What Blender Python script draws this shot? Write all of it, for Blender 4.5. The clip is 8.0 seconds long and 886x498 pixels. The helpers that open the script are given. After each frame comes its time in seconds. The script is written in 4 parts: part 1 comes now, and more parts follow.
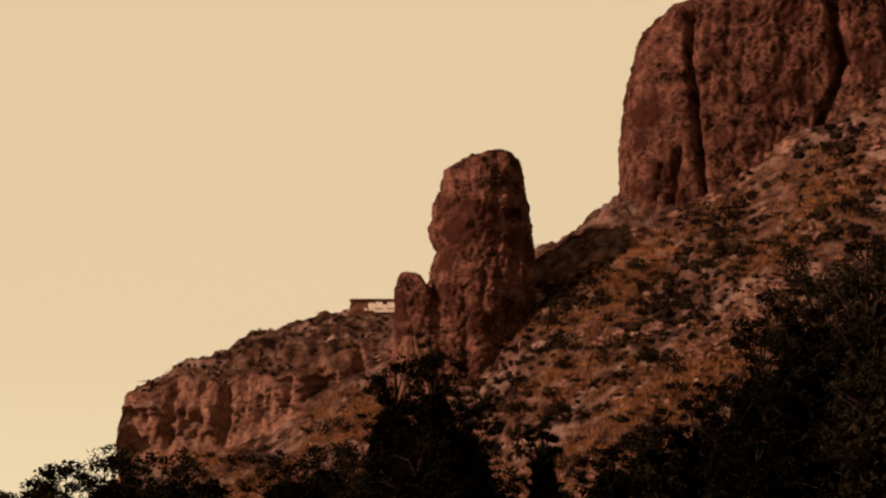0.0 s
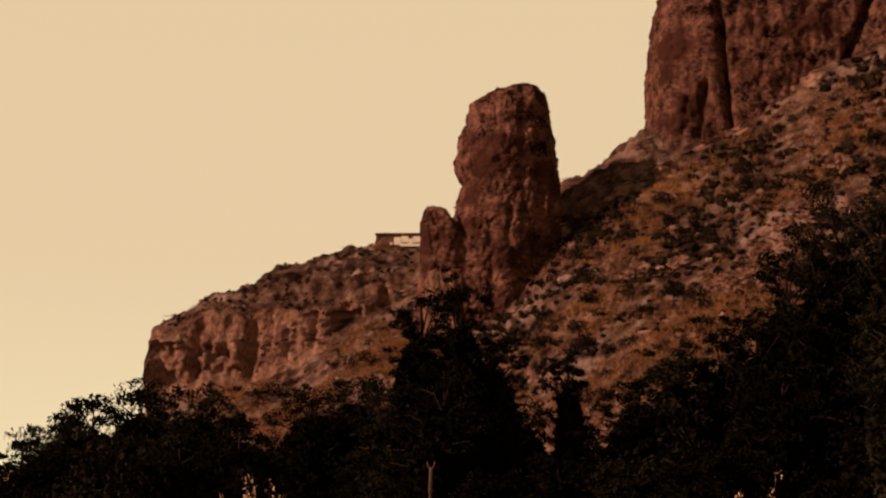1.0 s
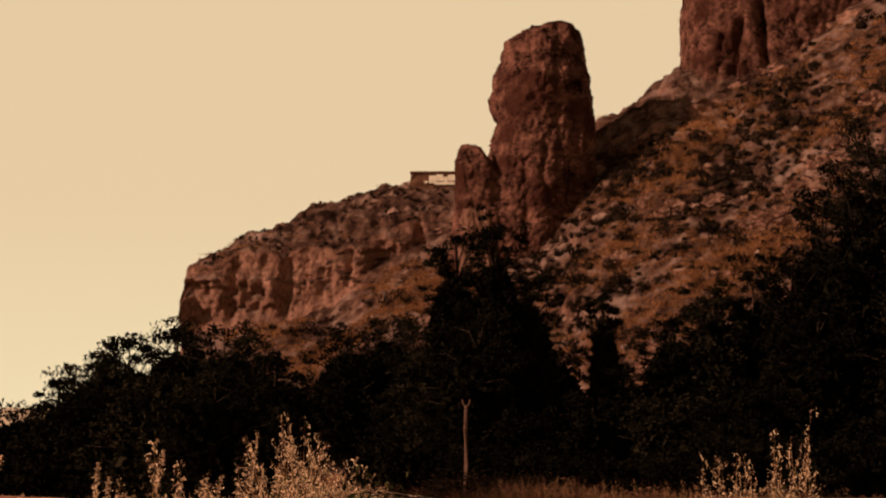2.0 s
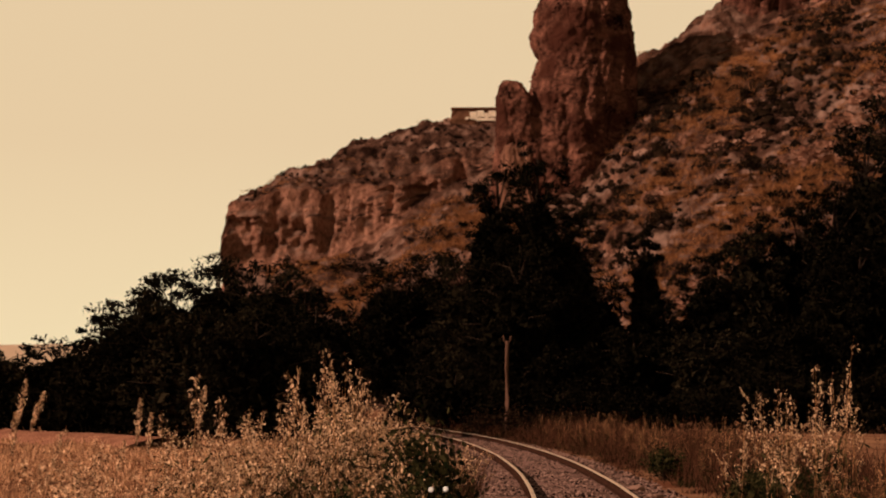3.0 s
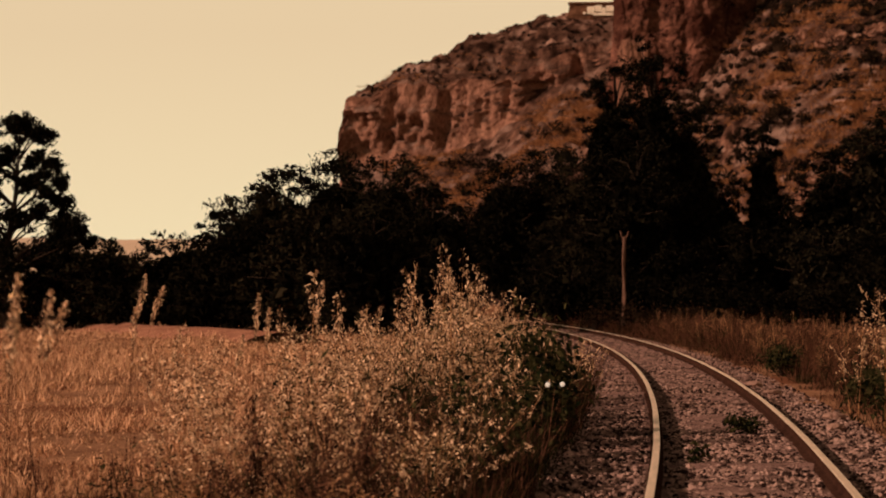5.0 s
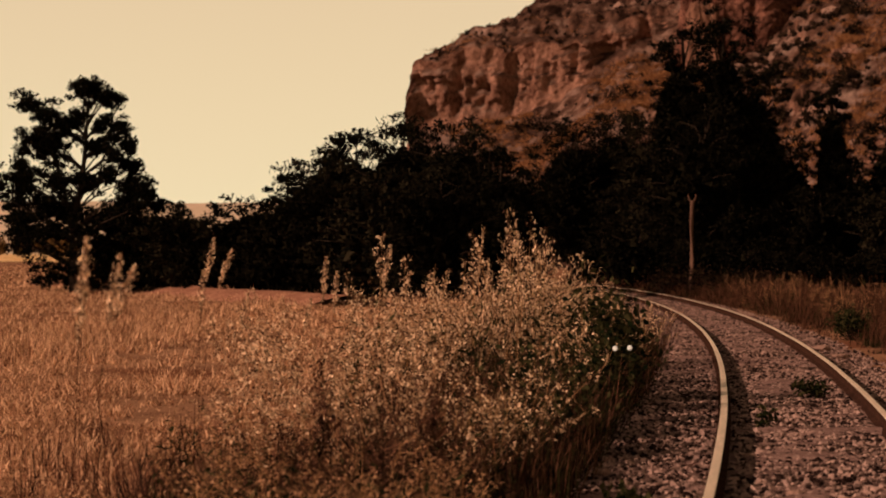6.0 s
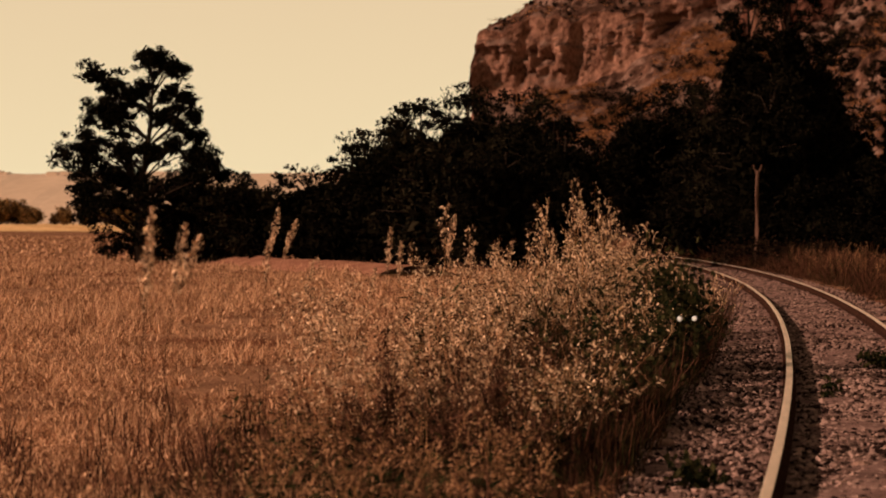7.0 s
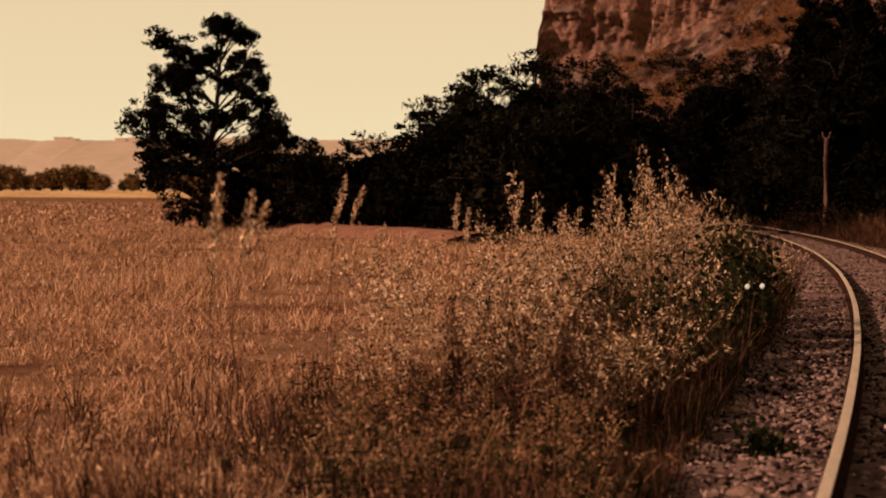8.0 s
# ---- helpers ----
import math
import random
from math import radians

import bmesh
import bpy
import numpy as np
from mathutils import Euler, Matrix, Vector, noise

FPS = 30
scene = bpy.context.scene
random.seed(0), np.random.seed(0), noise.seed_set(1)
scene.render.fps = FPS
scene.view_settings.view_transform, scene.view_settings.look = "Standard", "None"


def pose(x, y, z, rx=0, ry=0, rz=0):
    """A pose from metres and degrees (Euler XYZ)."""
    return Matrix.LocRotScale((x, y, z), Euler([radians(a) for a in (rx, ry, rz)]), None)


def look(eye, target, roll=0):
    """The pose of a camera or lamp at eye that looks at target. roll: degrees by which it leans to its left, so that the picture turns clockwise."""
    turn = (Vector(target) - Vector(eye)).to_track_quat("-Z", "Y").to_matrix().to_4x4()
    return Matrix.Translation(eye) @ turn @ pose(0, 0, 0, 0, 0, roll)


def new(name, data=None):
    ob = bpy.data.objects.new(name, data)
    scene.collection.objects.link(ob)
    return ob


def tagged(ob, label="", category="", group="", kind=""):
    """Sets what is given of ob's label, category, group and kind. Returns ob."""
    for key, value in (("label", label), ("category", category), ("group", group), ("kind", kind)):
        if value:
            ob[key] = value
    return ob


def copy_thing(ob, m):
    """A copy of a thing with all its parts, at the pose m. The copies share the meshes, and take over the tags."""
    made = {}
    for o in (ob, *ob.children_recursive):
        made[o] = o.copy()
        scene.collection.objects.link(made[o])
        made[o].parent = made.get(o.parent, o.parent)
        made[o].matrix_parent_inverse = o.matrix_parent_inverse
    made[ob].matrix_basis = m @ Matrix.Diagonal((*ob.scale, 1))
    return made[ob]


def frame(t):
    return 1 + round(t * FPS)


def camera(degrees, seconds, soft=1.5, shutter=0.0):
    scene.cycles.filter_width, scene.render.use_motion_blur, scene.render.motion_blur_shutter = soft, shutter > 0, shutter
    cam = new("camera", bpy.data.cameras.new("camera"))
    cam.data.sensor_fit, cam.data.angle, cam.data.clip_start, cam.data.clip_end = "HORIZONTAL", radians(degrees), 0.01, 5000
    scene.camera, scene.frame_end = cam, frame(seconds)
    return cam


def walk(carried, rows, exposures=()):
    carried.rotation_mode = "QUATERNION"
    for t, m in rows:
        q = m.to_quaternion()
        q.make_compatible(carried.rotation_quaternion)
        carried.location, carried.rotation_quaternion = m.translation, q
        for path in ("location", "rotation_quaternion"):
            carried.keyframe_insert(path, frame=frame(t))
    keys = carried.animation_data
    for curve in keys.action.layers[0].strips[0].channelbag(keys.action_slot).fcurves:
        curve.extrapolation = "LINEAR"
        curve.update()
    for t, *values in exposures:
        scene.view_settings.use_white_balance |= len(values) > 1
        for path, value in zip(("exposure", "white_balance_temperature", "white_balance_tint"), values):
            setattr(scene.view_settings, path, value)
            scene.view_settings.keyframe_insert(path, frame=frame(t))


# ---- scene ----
# The camera stands on the track and turns left and down.
cam = camera(19.77, 8.0, soft=1.9)
cam.data.dof.use_dof, cam.data.dof.focus_distance, cam.data.dof.aperture_fstop = True, 34.0, 4.3
EYE = 1.6
ROWS = [  # seconds, yaw, pitch, roll
    (0.0, 0.000, 7.639, 0.000),
    (0.5, 0.234, 6.896, -0.020),
    (1.0, 0.580, 6.154, -0.012),
    (1.5, 0.920, 5.424, -0.010),
    (1.7, 1.110, 5.157, -0.008),
    (2.8, 2.067, 3.632, -0.005),
    (3.0, 2.296, 3.326, -0.010),
    (3.5, 2.866, 2.755, -0.045),
    (4.0, 3.449, 2.118, -0.076),
    (4.5, 4.039, 1.558, -0.099),
    (4.7, 4.400, 1.303, -0.110),
    (5.8, 6.154, 0.300, -0.160),
    (6.0, 6.444, 0.143, -0.168),
    (6.5, 7.134, -0.170, -0.184),
    (7.0, 7.896, -0.534, -0.206),
    (7.5, 8.586, -0.971, -0.254),
    (8.0, 9.411, -1.286, -0.291),
]
walk(cam, [(t, pose(0, 0, EYE, 90 + pitch, roll, yaw)) for t, yaw, pitch, roll in ROWS])

# ---- light ----
SUN_DIR = Vector((-0.80, -0.40, 0.44)).normalized()  # towards the sun
world = bpy.data.worlds.new("world")
scene.world = world
world.use_nodes = True
wn, wl = world.node_tree.nodes, world.node_tree.links
wn.clear()
sky = wn.new("ShaderNodeTexSky")
sky.sky_type, sky.sun_disc = "NISHITA", False
sky.sun_elevation = math.asin(SUN_DIR.z)
sky.sun_rotation = math.atan2(SUN_DIR.x, SUN_DIR.y)
sky.dust_density, sky.air_density = 6.0, 1.0
dim = wn.new("ShaderNodeVectorMath")
dim.operation, dim.inputs[3].default_value = "SCALE", 0.10
wl.new(sky.outputs[0], dim.inputs[0])
geo = wn.new("ShaderNodeTexCoord")
sep = wn.new("ShaderNodeSeparateXYZ")
wl.new(geo.outputs["Generated"], sep.inputs[0])
haze = wn.new("ShaderNodeValToRGB")  # warm evening haze, paler near the horizon
haze.color_ramp.elements[0].position, haze.color_ramp.elements[0].color = 0.0, (0.96, 0.78, 0.48, 1)
haze.color_ramp.elements[1].position, haze.color_ramp.elements[1].color = 1.0, (0.05, 0.042, 0.035, 1)
for place, tone in ((0.10, (0.84, 0.630, 0.385, 1)), (0.26, (0.82, 0.612, 0.362, 1)), (0.45, (0.16, 0.12, 0.08, 1))):
    haze.color_ramp.elements.new(place).color = tone
wl.new(sep.outputs[2], haze.inputs[0])
mixw = wn.new("ShaderNodeMix")
mixw.data_type, mixw.inputs[0].default_value = "RGBA", 0.94
wl.new(dim.outputs[0], mixw.inputs[6])
wl.new(haze.outputs[0], mixw.inputs[7])
bg = wn.new("ShaderNodeBackground")
wl.new(mixw.outputs[2], bg.inputs[0])
wout = wn.new("ShaderNodeOutputWorld")
wl.new(bg.outputs[0], wout.inputs[0])

sun_data = bpy.data.lights.new("sun", "SUN")
sun_data.energy, sun_data.angle, sun_data.color = 5.0, radians(0.8), (1.0, 0.71, 0.57)
sun = new("sun", sun_data)
sun.matrix_world = look(SUN_DIR * 200, (0, 0, 0))


# ---- materials ----
def material(name, low, high, scale=1.0, rough=0.9, bump=0.4, depth=0.05, island=0.0, fine=8.0, metal=0.0, stretch=(1, 1, 1), spot=None, thin=0.0):
    """Two-scale noise between two colours; island: share of random value by loose piece; spot: a third colour in large patches."""
    m = bpy.data.materials.new(name)
    m.use_nodes = True
    n, k = m.node_tree.nodes, m.node_tree.links
    b = n["Principled BSDF"]
    b.inputs["Roughness"].default_value, b.inputs["Metallic"].default_value = rough, metal
    b.inputs["Specular IOR Level"].default_value = 0.5 if metal or rough < 0.6 else 0.0
    tc = n.new("ShaderNodeTexCoord")
    mp = n.new("ShaderNodeMapping")
    mp.inputs["Scale"].default_value = stretch
    k.new(tc.outputs["Object"], mp.inputs[0])
    big, small = n.new("ShaderNodeTexNoise"), n.new("ShaderNodeTexNoise")
    big.inputs["Scale"].default_value, big.inputs["Detail"].default_value = scale, 4
    small.inputs["Scale"].default_value, small.inputs["Detail"].default_value = scale * fine, 6
    small.inputs["Roughness"].default_value = 0.65
    k.new(mp.outputs[0], big.inputs[0])
    k.new(mp.outputs[0], small.inputs[0])
    ramp = n.new("ShaderNodeValToRGB")
    ramp.color_ramp.elements[0].position, ramp.color_ramp.elements[1].position = 0.34, 0.66
    ramp.color_ramp.elements[0].color, ramp.color_ramp.elements[1].color = (*low, 1), (*high, 1)
    mean = n.new("ShaderNodeMix")
    mean.inputs[0].default_value = 0.5
    k.new(big.outputs[0], mean.inputs[2])
    k.new(small.outputs[0], mean.inputs[3])
    fac = mean.outputs[0]
    if island:
        g = n.new("ShaderNodeNewGeometry")
        mi = n.new("ShaderNodeMix")
        mi.inputs[0].default_value = island
        k.new(fac, mi.inputs[2])
        k.new(g.outputs["Random Per Island"], mi.inputs[3])
        fac = mi.outputs[0]
    k.new(fac, ramp.inputs[0])
    col = ramp.outputs[0]
    if spot:
        patch = n.new("ShaderNodeTexNoise")
        patch.inputs["Scale"].default_value, patch.inputs["Detail"].default_value = scale * 0.45, 5
        k.new(mp.outputs[0], patch.inputs[0])
        edge = n.new("ShaderNodeValToRGB")
        edge.color_ramp.elements[0].position, edge.color_ramp.elements[1].position = 0.50, 0.62
        k.new(patch.outputs[0], edge.inputs[0])
        ms = n.new("ShaderNodeMix")
        ms.data_type = "RGBA"
        k.new(edge.outputs[0], ms.inputs[0])
        k.new(col, ms.inputs[6])
        ms.inputs[7].default_value = (*spot, 1)
        col = ms.outputs[2]
    k.new(col, b.inputs["Base Color"])
    if bump:
        bp = n.new("ShaderNodeBump")
        bp.inputs["Strength"].default_value, bp.inputs["Distance"].default_value = bump, depth
        k.new(small.outputs[0], bp.inputs["Height"])
        k.new(bp.outputs[0], b.inputs["Normal"])
    if thin:  # light shines through dry blades and husks
        tr, sh = n.new("ShaderNodeBsdfTranslucent"), n.new("ShaderNodeMixShader")
        sh.inputs[0].default_value = thin
        k.new(col, tr.inputs[0])
        k.new(b.outputs[0], sh.inputs[1])
        k.new(tr.outputs[0], sh.inputs[2])
        k.new(sh.outputs[0], n["Material Output"].inputs[0])
    return m


def hill_material():
    """Bare rock where it is steep, dry grass and pale soil where it is gentle."""
    m = material("hillside", (0.080, 0.030, 0.018), (0.40, 0.192, 0.126), 0.30, 0.95, 0.9, 0.9, fine=6, stretch=(1, 1, 0.7))
    n, k = m.node_tree.nodes, m.node_tree.links
    b = n["Principled BSDF"]
    rock = b.inputs["Base Color"].links[0].from_socket
    tc = n.new("ShaderNodeTexCoord")
    patch, grain = n.new("ShaderNodeTexNoise"), n.new("ShaderNodeTexNoise")
    patch.inputs["Scale"].default_value, patch.inputs["Detail"].default_value = 0.085, 4
    grain.inputs["Scale"].default_value, grain.inputs["Detail"].default_value = 0.42, 4
    k.new(tc.outputs["Object"], patch.inputs[0])
    k.new(tc.outputs["Object"], grain.inputs[0])
    soil = n.new("ShaderNodeValToRGB")
    e = soil.color_ramp.elements
    e[0].position, e[0].color = 0.38, (0.020, 0.009, 0.006, 1)
    e[1].position, e[1].color = 0.64, (0.29, 0.168, 0.124, 1)
    e.new(0.50).color = (0.095, 0.045, 0.029, 1)
    blend = n.new("ShaderNodeMix")
    blend.inputs[0].default_value = 0.55
    k.new(patch.outputs[0], blend.inputs[2])
    k.new(grain.outputs[0], blend.inputs[3])
    k.new(blend.outputs[0], soil.inputs[0])
    g = n.new("ShaderNodeNewGeometry")
    s = n.new("ShaderNodeSeparateXYZ")
    k.new(g.outputs["Normal"], s.inputs[0])
    steep = n.new("ShaderNodeMapRange")
    steep.inputs[1].default_value, steep.inputs[2].default_value = 0.35, 0.65
    k.new(s.outputs[2], steep.inputs[0])
    mixc = n.new("ShaderNodeMix")
    mixc.data_type = "RGBA"
    k.new(steep.outputs[0], mixc.inputs[0])
    k.new(rock, mixc.inputs[6])
    k.new(soil.outputs[0], mixc.inputs[7])
    k.new(mixc.outputs[2], b.inputs["Base Color"])
    return m


M_HILL = hill_material()
M_ROCK = material("weathered_rock", (0.012, 0.0042, 0.0028), (0.215, 0.088, 0.058), 0.30, 0.95, 1.0, 0.60, fine=5, stretch=(1, 1, 1.25), spot=(0.055, 0.019, 0.012))
for stone_mat, lo, hi in ((M_ROCK, 0.40, 0.61), (M_HILL, 0.38, 0.63)):  # stronger staining on bare rock
    stain = stone_mat.node_tree.nodes["Color Ramp"].color_ramp.elements
    stain[0].position, stain[1].position = lo, hi
M_FRESH = material("fresh_rock", (0.06, 0.026, 0.017), (0.27, 0.125, 0.080), 0.35, 0.95, 0.6, 0.3, fine=6, stretch=(1.6, 1.6, 0.5))
M_BOULDER = material("pale_boulder", (0.07, 0.036, 0.025), (0.27, 0.150, 0.108), 0.8, 0.95, 0.6, 0.2, island=0.5)
M_FIELD = material("dry_field", (0.10, 0.040, 0.021), (0.42, 0.21, 0.112), 0.35, 0.95, 0.6, 0.06, fine=22, spot=(0.15, 0.056, 0.028))
M_SOIL = material("red_soil", (0.17, 0.065, 0.038), (0.38, 0.17, 0.10), 1.2, 0.95, 0.6, 0.03)
M_BED = material("gravel_bed", (0.068, 0.034, 0.026), (0.33, 0.185, 0.144), 1.6, 0.95, 0.8, 0.03, fine=9)
M_STONE = material("ballast_stone", (0.020, 0.010, 0.0075), (0.33, 0.195, 0.150), 5.0, 0.9, 0.3, 0.01, island=0.75)
# Cream base colour stands in for sky reflected on the worn rail head.
M_RAIL = material("worn_steel", (0.60, 0.40, 0.26), (0.86, 0.60, 0.41), 3.0, 0.5, 0.15, 0.002, metal=0.45, stretch=(6, 0.5, 6))
# Extra-dark rust: the shade on the rail sides is in the colour.
M_RUST_SHADE = material("shaded_rusted_steel", (0.016, 0.007, 0.005), (0.055, 0.024, 0.015), 6.0, 0.85, 0.4, 0.004)
M_SLEEPER = material("old_timber", (0.045, 0.024, 0.016), (0.15, 0.085, 0.06), 3.0, 0.9, 0.6, 0.01, stretch=(1, 6, 6))
M_STRAW = material("straw", (0.17, 0.070, 0.036), (0.74, 0.412, 0.228), 0.8, 0.85, 0, island=0.48, fine=3.5, stretch=(0.8, 0.32, 1), thin=0.25)
# Darkened: the shade between the verge blades is put into this colour.
M_DRY = material("dry_verge_grass", (0.010, 0.0045, 0.0028), (0.135, 0.055, 0.030), 0.8, 0.85, 0, island=0.55, thin=0.35)
M_RUSSET = material("russet_seed", (0.030, 0.012, 0.007), (0.54, 0.27, 0.140), 0.9, 0.85, 0, island=0.6, fine=3, thin=0.3)
M_HUSK = material("dry_seed_husk", (0.07, 0.032, 0.019), (0.98, 0.62, 0.37), 1.6, 0.8, 0, island=0.72, fine=2.6, thin=0.12)
M_HUSK.node_tree.nodes["Color Ramp"].color_ramp.elements[1].position = 0.74
# Withered brown, darkened further: the bank's shaded lower growth is in the colour.
M_BROWN = material("withered_shaded_stalk", (0.012, 0.006, 0.004), (0.115, 0.048, 0.027), 0.6, 0.9, 0, island=0.6)
M_STEM = material("weed_stem", (0.09, 0.045, 0.020), (0.46, 0.235, 0.105), 1.0, 0.85, 0, island=0.6)
M_WEEDLEAF = material("weed_leaf", (0.008, 0.010, 0.004), (0.052, 0.042, 0.016), 1.0, 0.8, 0, island=0.7, thin=0.30)
# Darker than real leaves: the trees' shade and deep contrast are in the colour.
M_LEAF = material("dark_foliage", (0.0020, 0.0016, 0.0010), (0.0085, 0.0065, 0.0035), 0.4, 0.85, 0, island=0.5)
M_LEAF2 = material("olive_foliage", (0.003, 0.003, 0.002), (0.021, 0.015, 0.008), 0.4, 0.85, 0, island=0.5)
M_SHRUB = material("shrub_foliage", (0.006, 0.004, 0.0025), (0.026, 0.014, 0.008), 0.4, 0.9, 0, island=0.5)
M_GOLD = material("golden_grass", (0.08, 0.029, 0.012), (0.45, 0.195, 0.080), 0.12, 0.9, 0, island=0.25, thin=0.35)
M_HEDGE = material("hedge_foliage", (0.035, 0.020, 0.008), (0.26, 0.140, 0.050), 0.2, 0.9, 0, island=0.5)
M_BARK = material("bark", (0.012, 0.008, 0.006), (0.042, 0.026, 0.018), 4.0, 0.95, 0.6, 0.02, stretch=(3, 3, 0.6))
M_POLE = material("grey_pole_wood", (0.026, 0.013, 0.009), (0.16, 0.080, 0.052), 5.0, 0.9, 0.4, 0.01, stretch=(3, 3, 0.5))
M_PLASTER = material("chalky_plaster", (0.55, 0.42, 0.30), (0.86, 0.74, 0.56), 1.0, 0.95, 0.4, 0.05)
M_DARKWALL = material("earth_wall", (0.07, 0.03, 0.017), (0.16, 0.075, 0.042), 0.8, 0.95, 0.5, 0.1)
M_FLOWER = material("white_petal", (0.72, 0.70, 0.66), (0.88, 0.87, 0.84), 8.0, 0.7, 0)


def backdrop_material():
    # Distance haze is put into the colour, with a faint added glow.
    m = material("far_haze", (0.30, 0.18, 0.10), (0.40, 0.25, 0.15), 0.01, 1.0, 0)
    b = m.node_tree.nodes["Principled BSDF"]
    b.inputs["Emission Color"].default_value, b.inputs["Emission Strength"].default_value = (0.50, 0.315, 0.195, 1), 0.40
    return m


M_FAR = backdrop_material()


# ---- mesh helpers ----
def mesh_of(name, verts, faces, mat, smooth=False):
    me = bpy.data.meshes.new(name)
    me.from_pydata(verts, [], faces)
    me.materials.append(mat)
    if smooth:
        me.polygons.foreach_set("use_smooth", [True] * len(me.polygons))
    me.update()
    return me


def soup(name, co, nv, mat):
    """A mesh of loose faces of nv corners each, from an array of corners."""
    co = np.asarray(co, dtype=np.float32).reshape(-1, 3)
    nf = len(co) // nv
    me = bpy.data.meshes.new(name)
    me.vertices.add(len(co))
    me.vertices.foreach_set("co", co.ravel())
    me.loops.add(len(co))
    me.loops.foreach_set("vertex_index", np.arange(len(co), dtype=np.int32))
    me.polygons.add(nf)
    me.polygons.foreach_set("loop_start", np.arange(0, len(co), nv, dtype=np.int32))
    me.materials.append(mat)
    me.update(calc_edges=True)
    return me


def part(name, me, parent, label=""):
    ob = new(name, me)
    ob.parent = parent
    return tagged(ob, label)


def thing(name, at=(0, 0, 0)):
    ob = new(name)
    ob.empty_display_size = 0.2
    ob.location = at
    return ob


def unit(rng, n):
    v = rng.normal(size=(n, 3))
    return v / np.linalg.norm(v, axis=1, keepdims=True)


def leaf_cards(rng, centres, size, droop=0.3, aspect=0.55):
    """Kite-shaped leaves, four corners each, turned every way."""
    n = len(centres)
    a = unit(rng, n)
    a[:, 2] -= droop
    a /= np.linalg.norm(a, axis=1, keepdims=True)
    b = np.cross(a, unit(rng, n))
    b /= np.linalg.norm(b, axis=1, keepdims=True) + 1e-9
    s = (size * rng.uniform(0.6, 1.35, n))[:, None]
    tip, side = a * s, b * s * aspect
    return np.stack([centres - tip * 0.5, centres + side * 0.5, centres + tip * 0.5, centres - side * 0.5], 1)


def leaf_tris(rng, centres, size, droop=0.3, aspect=0.55):
    """Pointed leaves, three corners each, turned every way."""
    q = leaf_cards(rng, centres, size, droop, aspect)
    half = (q[:, 1] - q[:, 3]) * 0.5
    return np.stack([q[:, 0] - half, q[:, 0] + half, q[:, 2]], 1)


def spikes(rng, base, height, width, lean=0.35):
    """Simple pointed blades, three corners each, for far grass."""
    n = len(base)
    ang = rng.uniform(0, 2 * np.pi, n)
    side = np.stack([np.cos(ang), np.sin(ang), np.zeros(n)], 1) * (width / 2)[:, None]
    d = rng.normal(size=(n, 3)) * lean
    d[:, 2] = 1
    d /= np.linalg.norm(d, axis=1, keepdims=True)
    return np.stack([base - side, base + side, base + d * height[:, None]], 1)


def blades(rng, base, height, width, lean=0.35):
    """Tapered bent blades, two triangles' quad and a tip in one five-corner face folded at its middle: kept as two faces of four corners."""
    n = len(base)
    ang = rng.uniform(0, 2 * np.pi, n)
    side = np.stack([np.cos(ang), np.sin(ang), np.zeros(n)], 1) * (width / 2)[:, None]
    d = rng.normal(size=(n, 3)) * lean
    d[:, 2] = 1
    d /= np.linalg.norm(d, axis=1, keepdims=True)
    mid = base + d * (height * 0.55)[:, None]
    d2 = d + rng.normal(size=(n, 3)) * lean * 0.9
    d2 /= np.linalg.norm(d2, axis=1, keepdims=True)
    top = mid + d2 * (height * 0.45)[:, None]
    low = np.stack([base - side, base + side, mid + side * 0.8, mid - side * 0.8], 1)
    high = np.stack([mid - side * 0.8, mid + side * 0.8, top + side * 0.15, top - side * 0.15], 1)
    return np.concatenate([low, high])


def tube_into(verts, faces, pts, radii, sides=6):
    """A tapered tube along points, appended to verts and faces."""
    first = len(verts)
    for i, p in enumerate(pts):
        p = Vector(p)
        d = Vector(pts[min(i + 1, len(pts) - 1)]) - Vector(pts[max(i - 1, 0)])
        q = d.to_track_quat("Z", "Y")
        for s in range(sides):
            a = 2 * math.pi * s / sides
            verts.append(p + q @ Vector((radii[i] * math.cos(a), radii[i] * math.sin(a), 0)))
    for i in range(len(pts) - 1):
        for s in range(sides):
            a, b = first + i * sides + s, first + i * sides + (s + 1) % sides
            faces.append((a, b, b + sides, a + sides))
    faces.append(tuple(first + s for s in reversed(range(sides))))
    faces.append(tuple(first + (len(pts) - 1) * sides + s for s in range(sides)))


def box_mesh(name, lo, hi, mat, bevel=0.02):
    bm = bmesh.new()
    bmesh.ops.create_cube(bm, size=1)
    for v in bm.verts:
        v.co = Vector([(a + b) / 2 + c * (b - a) for a, b, c in zip(lo, hi, v.co)])
    if bevel:
        bmesh.ops.bevel(bm, geom=bm.edges[:], offset=bevel, segments=1, affect="EDGES")
    me = bpy.data.meshes.new(name)
    bm.to_mesh(me)
    bm.free()
    me.materials.append(mat)
    return me


# ---- the line of the track ----
RADIUS, X0, Y0, TH0, GAUGE = 650.0, 0.57, 12.7, 0.0197, 1.5


def line(s, off=0.0):
    """Plan point of the track s metres past its start, off metres to the right, and its heading from +y to +x."""
    th = TH0 - s / RADIUS
    x = X0 + RADIUS * (math.cos(th) - math.cos(TH0)) + off * math.cos(th)
    y = Y0 + RADIUS * (math.sin(TH0) - math.sin(th)) - off * math.sin(th)
    return x, y, th


def line_np(s, off):
    th = TH0 - s / RADIUS
    x = X0 + RADIUS * (np.cos(th) - math.cos(TH0)) + off * np.cos(th)
    y = Y0 + RADIUS * (math.sin(TH0) - np.sin(th)) - off * np.sin(th)
    return x, y


